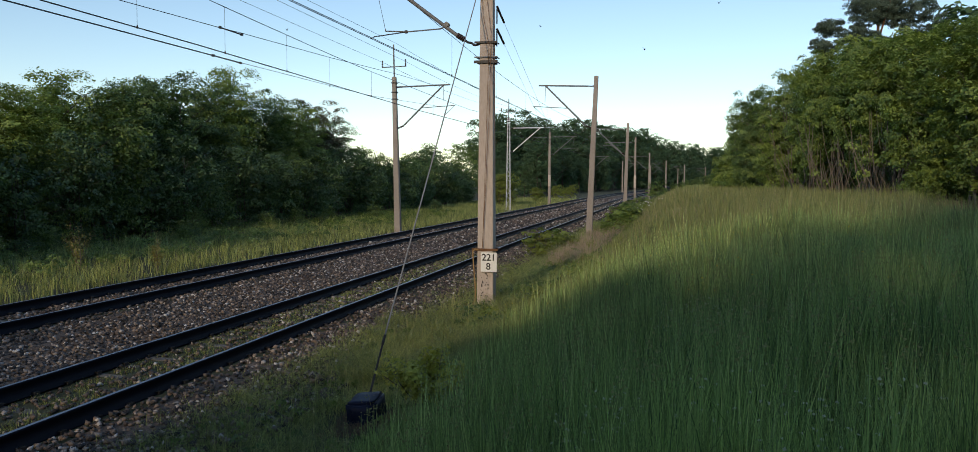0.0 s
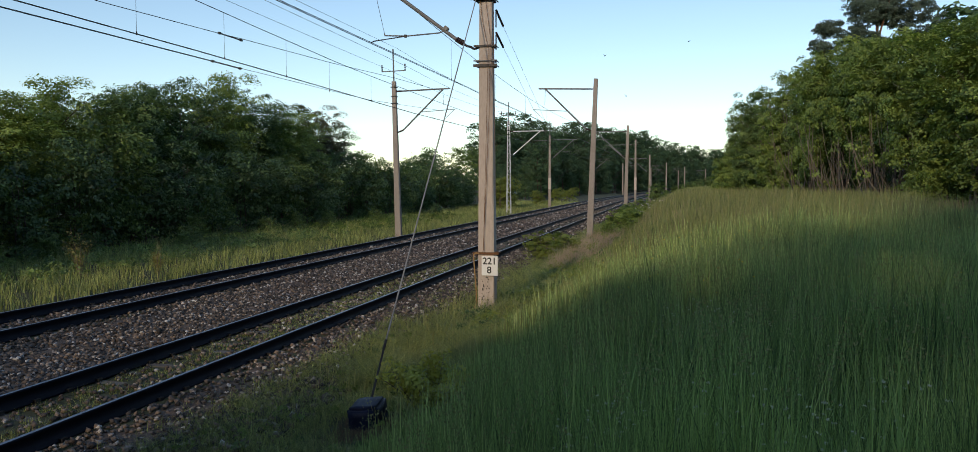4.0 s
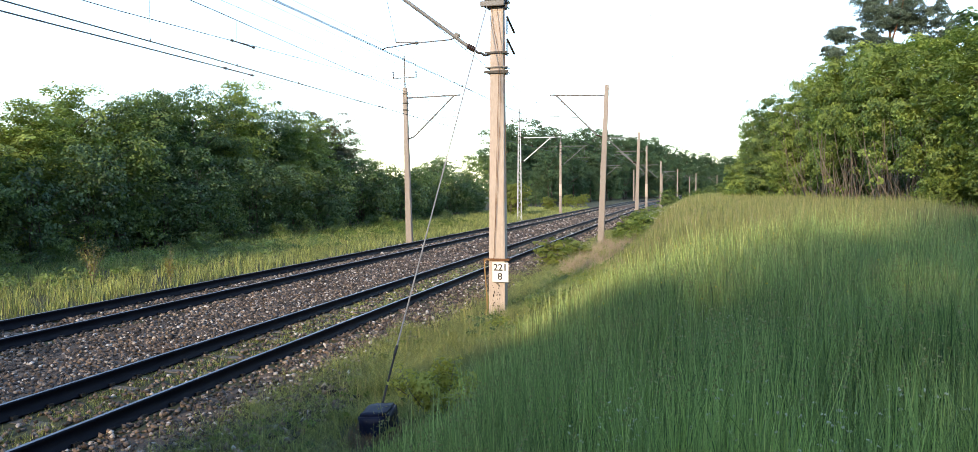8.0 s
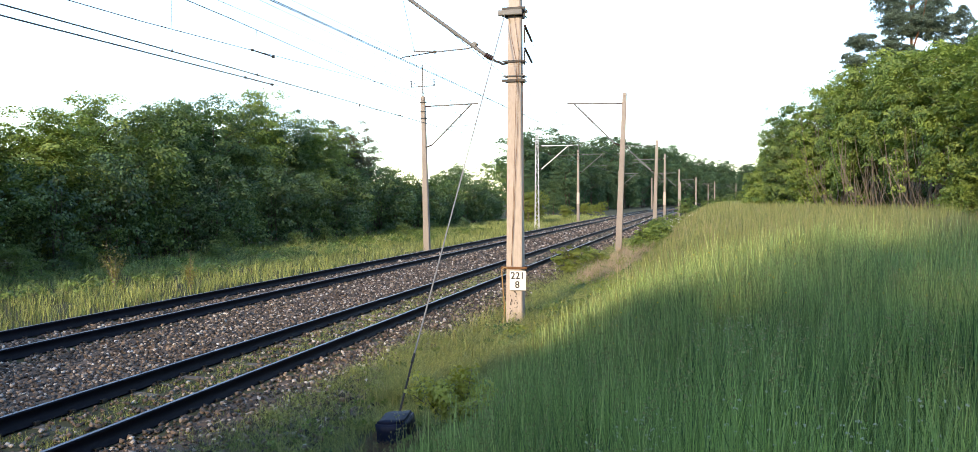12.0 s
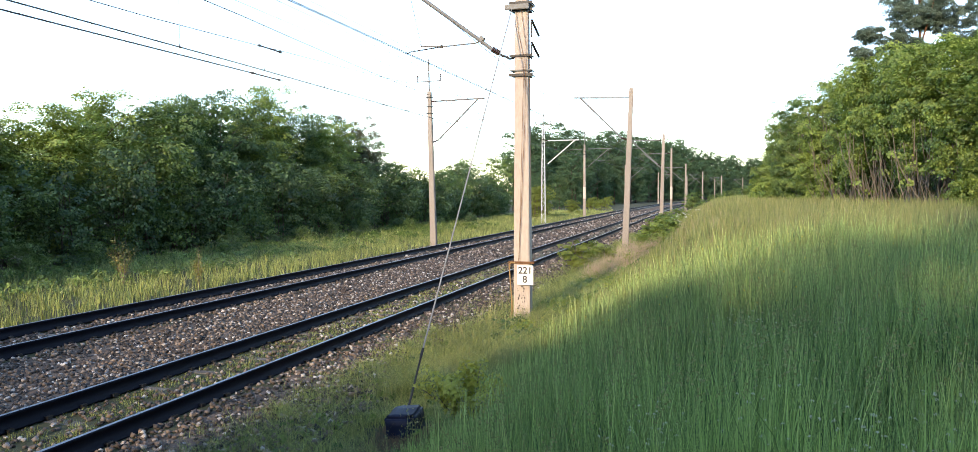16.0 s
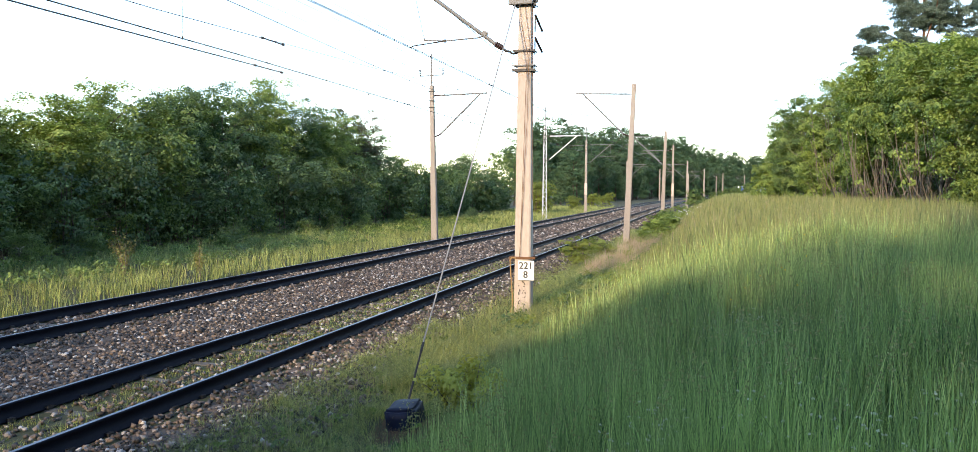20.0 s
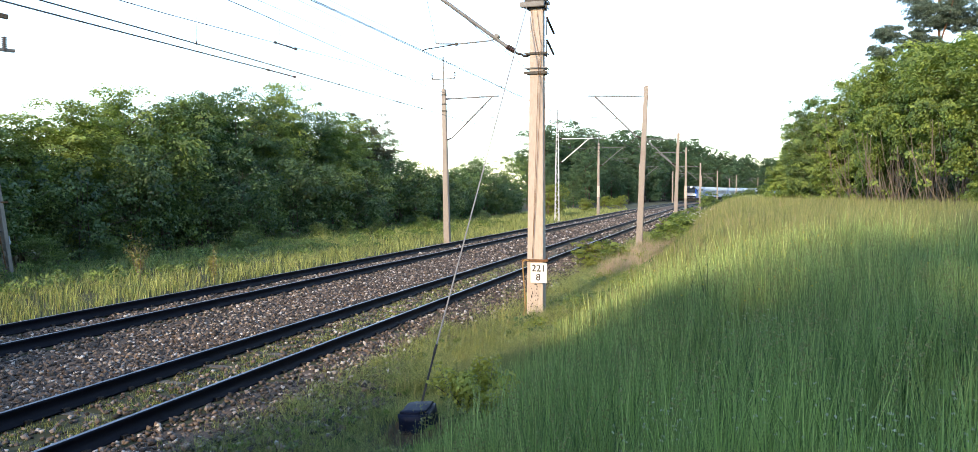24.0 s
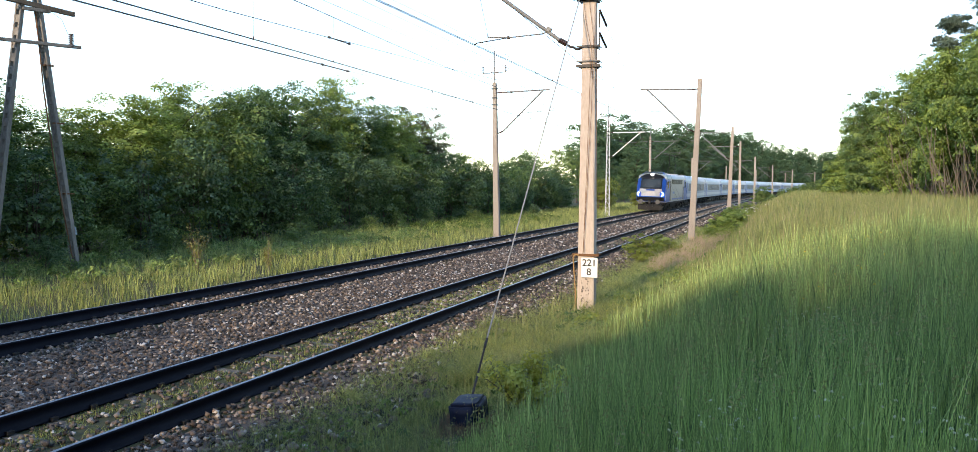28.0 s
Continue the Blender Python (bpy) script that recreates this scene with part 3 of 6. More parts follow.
def crown_clumps(rng, n, height, low, rx, ry, lump=0.5):
    """Clump centres filling the outer part of an uneven crown."""
    out, rad = [], []
    lobes = [(rng.uniform(-0.6, 0.6) * rx, rng.uniform(-0.6, 0.6) * ry, low + (height - low) * (0.12 + 0.72 * (i + rng.uniform(0, 1)) / 12), rng.uniform(0.32, 0.55)) for i in range(12)]
    lobes.append((0, 0, low + (height - low) * 0.72, 0.5))
    while len(out) < n:
        lx, ly, lz, lr = lobes[rng.integers(len(lobes))]
        v = rng.normal(size=3)
        v /= np.linalg.norm(v)
        k = rng.uniform(0.6, 1.05)
        p = np.array([lx + v[0] * rx * lr * k, ly + v[1] * ry * lr * k, lz + v[2] * (height - low) * lr * 0.75 * k])
        if p[2] < low * 0.6:
            continue
        if p[2] > height:
            continue
        out.append(p)
        rad.append(lump * rng.uniform(0.6, 1.35))
    return np.array(out), np.array(rad)


def limbs(bm, rng, height, trunk_r, low, rx, forks=7, leader=0.8, lean=0.0):
    """A tapered, slightly crooked trunk with limbs and twigs."""
    pts = [Vector((0, 0, -0.3))]
    n = 6
    for i in range(1, n + 1):
        z = height * leader * i / n
        pts.append(Vector((lean * z + rng.normal() * 0.05 * height / 8, rng.normal() * 0.05 * height / 8, z)))
    for i, (a, b) in enumerate(zip(pts, pts[1:])):
        tube(bm, a, b, trunk_r * (1 - i / n * 0.8), trunk_r * (1 - (i + 1) / n * 0.8), 7)
    for i in range(forks):
        k = rng.uniform(0.3, 0.95)
        base = pts[min(n - 1, int(k * n))]
        t = rng.uniform(0, 2 * math.pi)
        end = base + Vector((math.cos(t) * rx * 0.75, math.sin(t) * rx * 0.75, height * rng.uniform(0.08, 0.28)))
        mid = base.lerp(end, 0.5) + Vector((rng.normal() * 0.1, rng.normal() * 0.1, 0.15))
        r = trunk_r * (0.55 - 0.3 * k)
        tube(bm, base, mid, r, r * 0.65, 5)
        tube(bm, mid, end, r * 0.65, r * 0.25, 5)


def make_tree(seed, name, label, height, rx, ry, clumps, per, size, leaf, bark=BARK, low=1.2, trunk_r=0.16, lump=0.55, stems=1):
    rng = np.random.default_rng(seed)
    t = thing(name, Matrix(), label, "tree" if "tree" in name else "shrub")
    for i in range(stems):
        bm = bmesh.new()
        limbs(bm, rng, height, trunk_r, low, rx, 7 if stems == 1 else 3, lean=0 if stems == 1 else rng.uniform(-0.18, 0.18))
        if stems > 1:
            off = Vector((rng.uniform(-0.5, 0.5), rng.uniform(-0.5, 0.5), 0)) * rx * 0.4
            for v in bm.verts:
                v.co += off
        part("trunk" if stems == 1 else "stem", bm, bark, t, smooth=True)
    c, r = crown_clumps(rng, clumps, height, low, rx, ry, lump)
    v, f, tone = leaf_cloud(rng, c, r, per, size)
    as_object("crown", mesh_from("crown", v, f, None, tone), leaf, t)
    return t


def plant(proto, x, y, turn=0.0, size=1.0, squash=1.0, used=set()):
    """Places the prototype first, then copies of it."""
    z = float(ground_z(x, y))
    m = pose(x, y, z, 0, 0, turn)
    if proto.name in used:
        ob = copy_thing(proto, m)
    else:
        used.add(proto.name)
        ob = proto
        ob.matrix_basis = m
    ob.scale = (size, size, size * squash)
    return ob


def blades(rng, x, y, height, width, segs=3, lean=0.35, droop=0.25):
    """Grass blades as narrow bent strips. Gives verts, faces and the place along each blade."""
    n = len(x)
    z = ground_z(x, y) - 0.02
    t = rng.uniform(0, 2 * math.pi, n)
    k = rng.uniform(0.0, lean, n) * height
    f = rng.uniform(0, 2 * math.pi, n)
    ux, uy = np.cos(f) * width / 2, np.sin(f) * width / 2
    rows, along = [], []
    for i in range(segs + 1):
        u = i / segs
        bend = k * u * u
        px, py = x + np.cos(t) * bend, y + np.sin(t) * bend
        pz = z + height * (u - droop * rng.uniform(0, 0.6, n) * u * u)
        w = (1 - u) ** 0.7
        if i < segs:
            rows += [np.stack([px - ux * w, py - uy * w, pz], -1), np.stack([px + ux * w, py + uy * w, pz], -1)]
            along += [np.full(n, u)] * 2
        else:
            rows.append(np.stack([px, py, pz], -1))
            along.append(np.full(n, u))
    m = len(rows)
    verts = np.stack(rows, 1).reshape(-1, 3)
    base = np.arange(n)[:, None] * m
    tris = []
    for i in range(segs - 1):
        a = 2 * i
        tris += [base + [a, a + 1, a + 3], base + [a, a + 3, a + 2]]
    a = 2 * (segs - 1)
    tris.append(base + [a, a + 1, a + 2])
    return verts, np.stack(tris, 1).reshape(-1, 3), np.stack(along, 1).reshape(-1)


def patchy(x, y, k=1.0):
    """A soft random field between 0 and 1."""
    return 0.5 + 0.25 * (np.sin(1.7 * k * x + 0.6 * k * y + 1.0) * np.sin(1.3 * k * y - 0.8 * k * x) + np.sin(3.9 * k * x - 2.1 * k * y) * np.sin(3.1 * k * y + 1.1 * k * x + 2.0))


# bare or trodden spots: before the anchor block and round the small shrub
TRODDEN = ((-3.95, 9.3, 0.62), (-3.72, 8.7, 0.55), (-3.45, 8.1, 0.40), (-2.95, 9.3, 0.42), (-2.7, 8.6, 0.40), (-2.5, 7.9, 0.25))


def sward(name, label, material, rng, n, s_range, d_of, height, width, segs, power=1.0, tuft=0, spread=0.06, **kw):
    """n blades over a stretch of the line, denser near its start; a tuft is that many like blades round one root."""
    m = n // tuft if tuft else n
    s = s_range[0] + (s_range[1] - s_range[0]) * rng.uniform(0, 1, m) ** power
    d = d_of(s, rng.uniform(0, 1, m))
    k = rng.uniform(0.6, 1.3, m)
    tone = np.clip(0.55 * rng.uniform(0, 1, m) + 0.9 * (patchy(s, d, 2.3) - 0.32) + 0.5 * (patchy(s, d, 0.8) - 0.42), 0, 1)
    if tuft:
        s, d, k, tone = (np.repeat(v, tuft) for v in (s, d, k, tone))
        wide = spread * (1 + 0.03 * s)
        s, d = s + rng.normal(size=len(s)) * wide, d + rng.normal(size=len(s)) * wide
    open_ground = np.ones(len(s), bool)
    for px, py, r in TRODDEN:
        open_ground &= np.hypot(s - py, d - px) > r * rng.uniform(0.75, 1.15, len(s))
    s, d, k, tone = s[open_ground], d[open_ground], k[open_ground], tone[open_ground]
    x, y, _ = along_line(s, d)
    h = height(s, d) * k * rng.uniform(0.55, 1.1, len(s))
    v, f, a = blades(rng, x, y, h, width(s) * rng.uniform(0.6, 1.3, len(s)), segs, **kw)
    return tagged(as_object(name, mesh_from(name, v, f, a, np.repeat(tone, 2 * segs + 1)), material), label, "grass", kind="stuff")


rt = np.random.default_rng(11)
BEHIND = "dense green broadleaf tree in a hedgerow beside the railway"
LEFT = [make_tree(20 + i, "broadleaf_tree", lab, 9.0, 3.2, 2.9, 420, 86, 0.132, leaf, low=0.3, lump=0.56) for i, (leaf, lab) in enumerate((
    (LEAF_BROAD, BEHIND), (LEAF_DARK, "dark green broadleaf tree in a dense hedgerow"),
    (LEAF_LIME, "broadleaf tree with sunlight put into its yellow-green leaf colour")))]
PLAIN = [make_tree(25 + i, "broadleaf_tree", BEHIND, 9.0, 3.2, 2.9, 300, 32, 0.215, leaf, low=0.3, lump=0.5) for i, leaf in enumerate((LEAF_BROAD, LEAF_DARK))]
SHRUB = [make_tree(40 + i, "shrub", lab, 4.2, 2.5, 2.2, 150, 40, 0.15, leaf, low=0.05, trunk_r=0.05, lump=0.5, stems=4) for i, (leaf, lab) in enumerate((
    (LEAF_DARK, "dark green leafy shrub at the foot of the hedgerow"), (LEAF_BROAD, "dense green leafy shrub at the foot of the hedgerow")))]
FAR = [make_tree(80 + i, "broadleaf_tree", "tall dark green tree in a distant wood", 15.0, 5.2, 5.2, 330, 34, 0.40, LEAF_FAR, low=1.0, trunk_r=0.3, lump=0.95) for i in range(2)]
BACK = [make_tree(90 + i, "broadleaf_tree", "dense green tree deep in the wood, also set unseen for shade", 15.0, 5.2, 5.2, 170, 28, 0.62, LEAF_BROAD if i else LEAF_DARK, low=1.0, trunk_r=0.3, lump=1.15) for i in range(2)]
BRONZE = make_tree(99, "broadleaf_tree", "bronze-leaved tree with drooping branches in the hedgerow", 9.6, 3.0, 2.8, 300, 70, 0.16, LEAF_BRONZE, low=1.5, lump=0.5)
# hedgerow beyond the far track, on past the eye: place along the line and height
HEDGE = ((-44, 14), (-36, 14), (-28, 14), (-20, 14), (-12, 14), (-4, 13), (3, 12), (9, 10.5), (14, 8.8), (19, 7.6), (23.5, 6.8), (28, 6.6), (30.5, 7.3), (33.5, 8.3), (36.5, 8.1), (39, 8.5), (42, 9.0),
         (45, 9.8), (48.5, 10.4), (52, 10.0), (56, 9.3), (60, 8.9), (64.5, 9.3), (68.5, 8.6), (73, 6.4), (77, 5.2), (82, 4.7), (87, 4.8), (92, 5.2), (98, 7.8))
for i, (s, h) in enumerate(HEDGE):
    x, y, _ = along_line(s, -31.2 + rt.uniform(-1.2, 1.2))
    if s > 15:
        # LEFT[2] carries the sunlit leaf colour where the hedge catches the sun
        proto = BRONZE if s == 64.5 else LEFT[2] if s in (28, 30.5, 33.5, 48.5, 60) else LEFT[i % 2] if s < 72 else PLAIN[i % 2]
        plant(proto, float(x), float(y), rt.uniform(0, 360), 1.04, h / 9.0 * 0.98)
        x, y, _ = along_line(s + 2.2, -34.5)
        plant(PLAIN[i % 2], float(x), float(y), rt.uniform(0, 360), 1.0 if s < 72 else 0.8, h / 9 * (0.96 if s < 72 else 1.1))
    else:
        # unseen stretch beside and behind the eye, made tall to shade the hedge
        plant(BACK[i % 2], float(x), float(y), rt.uniform(0, 360), h / 15)
for i in range(34):
    s = 5 + i * 2.9 + rt.uniform(-0.6, 0.6)
    x, y, _ = along_line(s, (-27.4, -28.3, -27.7)[i % 3] + rt.uniform(-0.4, 0.4))
    plant(SHRUB[(0, 1, 0)[i % 3]], float(x), float(y), rt.uniform(0, 360), rt.uniform(0.85, 1.25), rt.uniform(0.9, 1.25))

# unseen trees added beside the eye to shade the foot of the hedgerow
for i, (s, d, h) in enumerate(((-5, -27.5, 10), (-13, -27, 11), (2, -28.5, 10), (7, -26.6, 11), (12, -26.9, 9.5))):
    x, y, _ = along_line(s, d)
    plant(BACK[i % 2], float(x), float(y), rt.uniform(0, 360), 0.8, h / 15 / 0.8)
for i in range(22):     # low herbs and young growth before the hedgerow
    s = 20 + i * 2.6 + rt.uniform(-0.8, 0.8)
    x, y, _ = along_line(s, -24.2 - rt.uniform(0, 2.2) + (1.6 if i % 5 == 0 else 0))
    plant(SHRUB[i % 2], float(x), float(y), rt.uniform(0, 360), rt.uniform(0.22, 0.36), rt.uniform(0.7, 1.1))

# wood on the meadow side: place and height
WOOD = [make_tree(60 + i, "broadleaf_tree", lab, 10.0, 3.6, 3.6, 430, 84, 0.172, leaf, STEM, low=low, trunk_r=0.09, lump=0.6, stems=6) for i, (leaf, low, lab) in enumerate((
    (LEAF_LIME, 0.3, "sunlit multi-stemmed tree with large fresh green leaves"), (LEAF_BROAD, 0.3, "multi-stemmed green tree at the wood's edge"),
    (LEAF_LIME, 2.9, "sunlit coppiced tree with bare stems under its crown")))]
EDGE = ((16.8, 38, 9.2), (15.2, 43, 9.0), (14.6, 48, 9.6), (13.8, 53.5, 10.3), (13.2, 59, 11.0), (12.6, 65, 11.5), (12.0, 72, 11.8), (11.2, 80, 11.6), (9.6, 90, 11.4), (8.6, 98, 10.4),
        (20.5, 41, 11.0), (20.5, 50, 12.0), (19.5, 60, 12.5), (18.5, 71, 12.5), (16, 84, 12), (13, 98, 11.0), (24, 33, 11))
for i, (x, y, h) in enumerate(EDGE):
    if i >= 10:
        plant(BACK[i % 2], x, y, rt.uniform(0, 360), h / 15)
        continue
    plant(WOOD[2 if i in (3, 4, 5) else 1 if i == 8 else 0], x - (0.35 if i < 7 else 1.0), y, rt.uniform(0, 360), 0.92 + 0.02 * (h - 9), h / 10.0 / (0.92 + 0.02 * (h - 9)))
for i, (x, y, k) in enumerate(((7.2, 101, 1.2), (9.2, 94, 1.1), (10.6, 86, 1.0), (22, 46, 1.3), (22, 56, 1.3), (21, 66, 1.3), (20, 76, 1.4), (17.5, 88, 1.4), (26, 40, 1.4), (24, 60, 1.4), (22, 72, 1.4), (16.2, 54, 1.1), (15.4, 60, 1.1), (14.8, 66, 1.1), (14.4, 72, 1.1), (17.5, 50, 1.1))):
    plant(SHRUB[i % 2], x, y, rt.uniform(0, 360), k, 1.1)

# far woods along the bend
for i in range(78):
    s = 103 + i * 6.2 + rt.uniform(-2, 2)
    x, y, _ = along_line(s, (-27.5 - rt.uniform(0, 3)) if i % 2 else (-33 - rt.uniform(0, 6)))
    h = np.interp(s, [98, 108, 118, 146, 154, 160, 176, 196, 206, 225, 245, 290, 340, 400, 460], [6.0, 7.6, 9.0, 10, 11, 18, 19.5, 17, 15.5, 22, 23, 22.5, 24.5, 22, 23]) * rt.uniform(0.9, 1.05) * (0.66 if i % 2 else 1.0)
    near_by = s < 152
    plant(PLAIN[i % 2] if near_by else FAR[(0, 1, 0)[i % 3]], float(x), float(y), rt.uniform(0, 360), h / (9 if near_by else 15) * (0.85 if near_by else 1.0), 1.15 if near_by else 1.0)
for i in range(26):     # taller trees behind them
    s = 205 + i * 9 + rt.uniform(-3, 3)
    x, y, _ = along_line(s, -46 - rt.uniform(0, 8))
    plant(FAR[i % 2], float(x), float(y), rt.uniform(0, 360), rt.uniform(1.25, 1.5))
for i in range(12):
    plant(BACK[i % 2], 14 + i * 7.0 + rt.uniform(-2, 2), 150 + (i % 3) * 14 + rt.uniform(-4, 4), rt.uniform(0, 360), 0.9)

SHADE = make_tree(95, "broadleaf_tree", "unseen dense tree added behind the eye to cast shade", 15.0, 5.2, 5.2, 300, 42, 0.41, LEAF_BROAD, low=1.0, trunk_r=0.3, lump=0.8)
# unseen trees added behind the eye to shade the meadow
for i, (x, y, h) in enumerate(((1.9, -13, 12.2), (4.4, -11, 14.0), (6.5, -12, 17), (10, -11, 20.5), (14.5, -12, 21), (19, -11, 21), (24, -9, 20), (29, -4, 18),
                               (-2.0, -16, 10.2), (1.4, -16, 12.0), (4.5, -16, 11), (9, -16, 11), (14, -16, 11))):
    plant(SHADE, x, y, rt.uniform(0, 360), 0.86, h / 15 / 0.86)
for x, y, k, h in ((-5.2, -12.0, 0.92, 10.0), (-5.0, -17.5, 0.95, 11.8)):      # added to shade verge and near ballast; outer boughs hang over the near track
    plant(SHADE, x, y, 40, k, h / 15 / k)
# unseen trees added far back on the left to shade the near ballast
for i, (x, y, h) in enumerate(((-18.2, -18, 11.5), (-18.4, -23, 13), (-18.2, -28, 14), (-18.6, -50, 21), (-18.4, -58, 24), (-20, -65, 26))):
    plant(SHADE if h > 20 else BACK[i % 2], x, y, rt.uniform(0, 360), 0.8 if h < 20 else 1.0, h / 15 / (0.8 if h < 20 else 1.0))
for i, (x, y, k) in enumerate(((14.5, 96, 1.0), (16.5, 108, 1.1), (19, 122, 1.2), (12.8, 104, 1.0), (21.5, 136, 1.3), (17.5, 98, 1.2), (22, 112, 1.2), (15, 117, 1.2), (12, 112, 1.0))):
    plant(SHRUB[i % 2], x, y, rt.uniform(0, 360), k * 1.2)
for i in range(12):
    plant(BACK[i % 2], 17.5 + (i % 6) * 2.2 + rt.uniform(-0.5, 0.5), 46 + i * 5.2, rt.uniform(0, 360), 0.42, 1.1)
for i in range(14):
    plant(BACK[i % 2], 24 + (i % 7) * 6.5 + rt.uniform(-2, 2), 72 + (i // 7) * 24 + rt.uniform(-5, 5) - (i % 7) * 3, rt.uniform(0, 360), 0.72)
for i in range(7):
    plant(SHRUB[i % 2], -3.2 + i * 4.4, -8.8, rt.uniform(0, 360), 1.2)


gr = np.random.default_rng(5)


bank = lambda s, d: np.interp(d, [-5.5, -4, -2.8, -1.0, 2], [0.20, 0.24, 0.42, 0.68, 0.76]) * (0.65 + 0.7 * patchy(s, d, 0.9))
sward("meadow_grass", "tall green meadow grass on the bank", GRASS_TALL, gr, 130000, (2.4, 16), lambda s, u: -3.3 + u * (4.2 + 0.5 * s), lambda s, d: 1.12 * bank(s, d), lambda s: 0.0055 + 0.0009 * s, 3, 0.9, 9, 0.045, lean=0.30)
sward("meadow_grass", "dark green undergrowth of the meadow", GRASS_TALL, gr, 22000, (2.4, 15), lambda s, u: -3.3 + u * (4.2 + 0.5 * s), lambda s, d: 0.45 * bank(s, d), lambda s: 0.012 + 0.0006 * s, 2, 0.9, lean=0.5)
sward("meadow_grass", "pale broad blades for highlight streaks in the meadow grass", GRASS_PALE, gr, 11000, (2.6, 22), lambda s, u: -2.9 + u * (4.2 + 0.5 * s), lambda s, d: 1.2 * bank(s, d), lambda s: 0.005 + 0.0011 * s, 3, 1.0, lean=0.2, droop=0.5)
sward("meadow_grass", "meadow grass, olive colour set for its sunlit stretch", GRASS_SUNLIT, gr, 120000, (13, 100), lambda s, u: -4.0 + u * (7 + 0.2 * s), lambda s, d: 1.1 * bank(s, d), lambda s: 0.009 + 0.0006 * s, 2, 1.5, 9, 0.06, lean=0.25)
sward("seeding_grass", "pale seed stalks standing over the meadow", GRASS_SEED, gr, 52000, (6.0, 100), lambda s, u: -3.2 + u * (5.5 + 0.22 * s), lambda s, d: 1.05 * bank(s, d) + 0.10, lambda s: 0.004 + 0.0006 * s, 2, 1.2, lean=0.2)


def panicles(label, n, s_range, d_of, tall, size, seed, stalk):
    """Grass stalks with loose seed heads."""
    rng = np.random.default_rng(seed)
    s = rng.uniform(*s_range, n)
    x, y, _ = along_line(s, d_of(s, rng.uniform(0, 1, n)))
    h = tall * rng.uniform(0.75, 1.2, n)
    bent = rng.normal(size=(n, 2)) * 0.09 * h[:, None]
    ob = thing("seeding_grass", Matrix(), label, "grass", kind="stuff")
    z = ground_z(x, y)
    width = 0.0017 + 0.0002 * s
    foot = np.stack([x, y, z], -1)
    tip = np.stack([x + bent[:, 0], y + bent[:, 1], z + h], -1)
    mid = (foot + tip) / 2 + np.stack([-bent[:, 0], -bent[:, 1], 0 * h], -1) * 0.18
    side = np.stack([width, 0 * width, 0 * width], -1)
    v = np.stack([foot - side, foot + side, mid - side, mid + side, tip], 1).reshape(-1, 3)
    f = (np.arange(n)[:, None, None] * 5 + np.array([(0, 1, 3), (0, 3, 2), (2, 3, 4)])).reshape(-1, 3)
    tone = np.repeat(rng.uniform(0, 1, n), 5)
    as_object("stalks", mesh_from("stalks", v, f, None, tone), stalk, ob)
    k = rng.uniform(0.80, 1.0, (n, 9))
    head = mid[:, None] + (tip - mid)[:, None] * (2 * k - 1)[:, :, None] + rng.normal(size=(n, 9, 3)) * (size * (1.15 - k))[:, :, None] * 3.0
    hv, hf, ht = leaf_cloud(rng, head.reshape(-1, 3), np.full(n * 9, size * 0.3), 2, size, 0.2)
    as_object("seed_heads", mesh_from("seed_heads", hv, hf, None, ht), GRASS_SEED, ob)
    return ob


panicles("tall grass stalks with pale loose seed heads in the meadow", 2600, (3.2, 17), lambda s, u: -2.6 + u * (4.0 + 0.5 * s), 0.92, 0.016, 171, GRASS_PALE)
panicles("slender seeding stalks on the verge", 700, (4.5, 20), lambda s, u: -5.6 + u * 3.0, 0.38, 0.011, 172, GRASS_SEED)
# the verge: low thatch, then loose tufts
low = lambda s, d: np.interp(d, [-6.2, -5.2, -3.5], [0.07, 0.13, 0.20]) * (0.4 + 1.2 * patchy(s, d, 1.6))
sward("verge_grass", "short uneven verge grass beside the ballast", GRASS_SHORT, gr, 66000, (3.4, 16), lambda s, u: -6.1 + u * 3.6 + 0.5 * (patchy(s, u * 3, 0.7) - 0.5), low, lambda s: 0.006 + 0.0004 * s, 2, 0.9, 20, 0.045, lean=1.0, droop=0.5)
sward("verge_grass", "drooping tufts of grass on the verge", GRASS_SHORT, gr, 52000, (3.4, 16), lambda s, u: -6.0 + u * 3.3, lambda s, d: 0.16 + 0.22 * patchy(s, d, 1.3), lambda s: 0.003 + 0.0003 * s, 3, 0.9, 14, 0.075, lean=1.8, droop=0.8)
sward("verge_grass", "sunlit uneven verge grass beside the ballast", GRASS_SHORT, gr, 80000, (11, 60), lambda s, u: -5.8 + u * 2.9 + 0.6 * (patchy(s, u * 3, 0.7) - 0.5), lambda s, d: np.interp(d, [-5.6, -4.6], [0.18, 0.46]) * (0.35 + 1.4 * patchy(s, d, 1.6)), lambda s: 0.0035 + 0.0003 * s, 3, 1.5, 14, 0.085, lean=1.7, droop=0.8)
sward("verge_grass", "yellowish seeding grass round the mast", GRASS_SEED, gr, 7000, (11, 60), lambda s, u: -5.4 + u * 2.8, lambda s, d: 0.14 + 0.34 * patchy(s, d, 1.1), lambda s: 0.003 + 0.0003 * s, 3, 1.4, 7, 0.08, lean=1.6, droop=0.6)
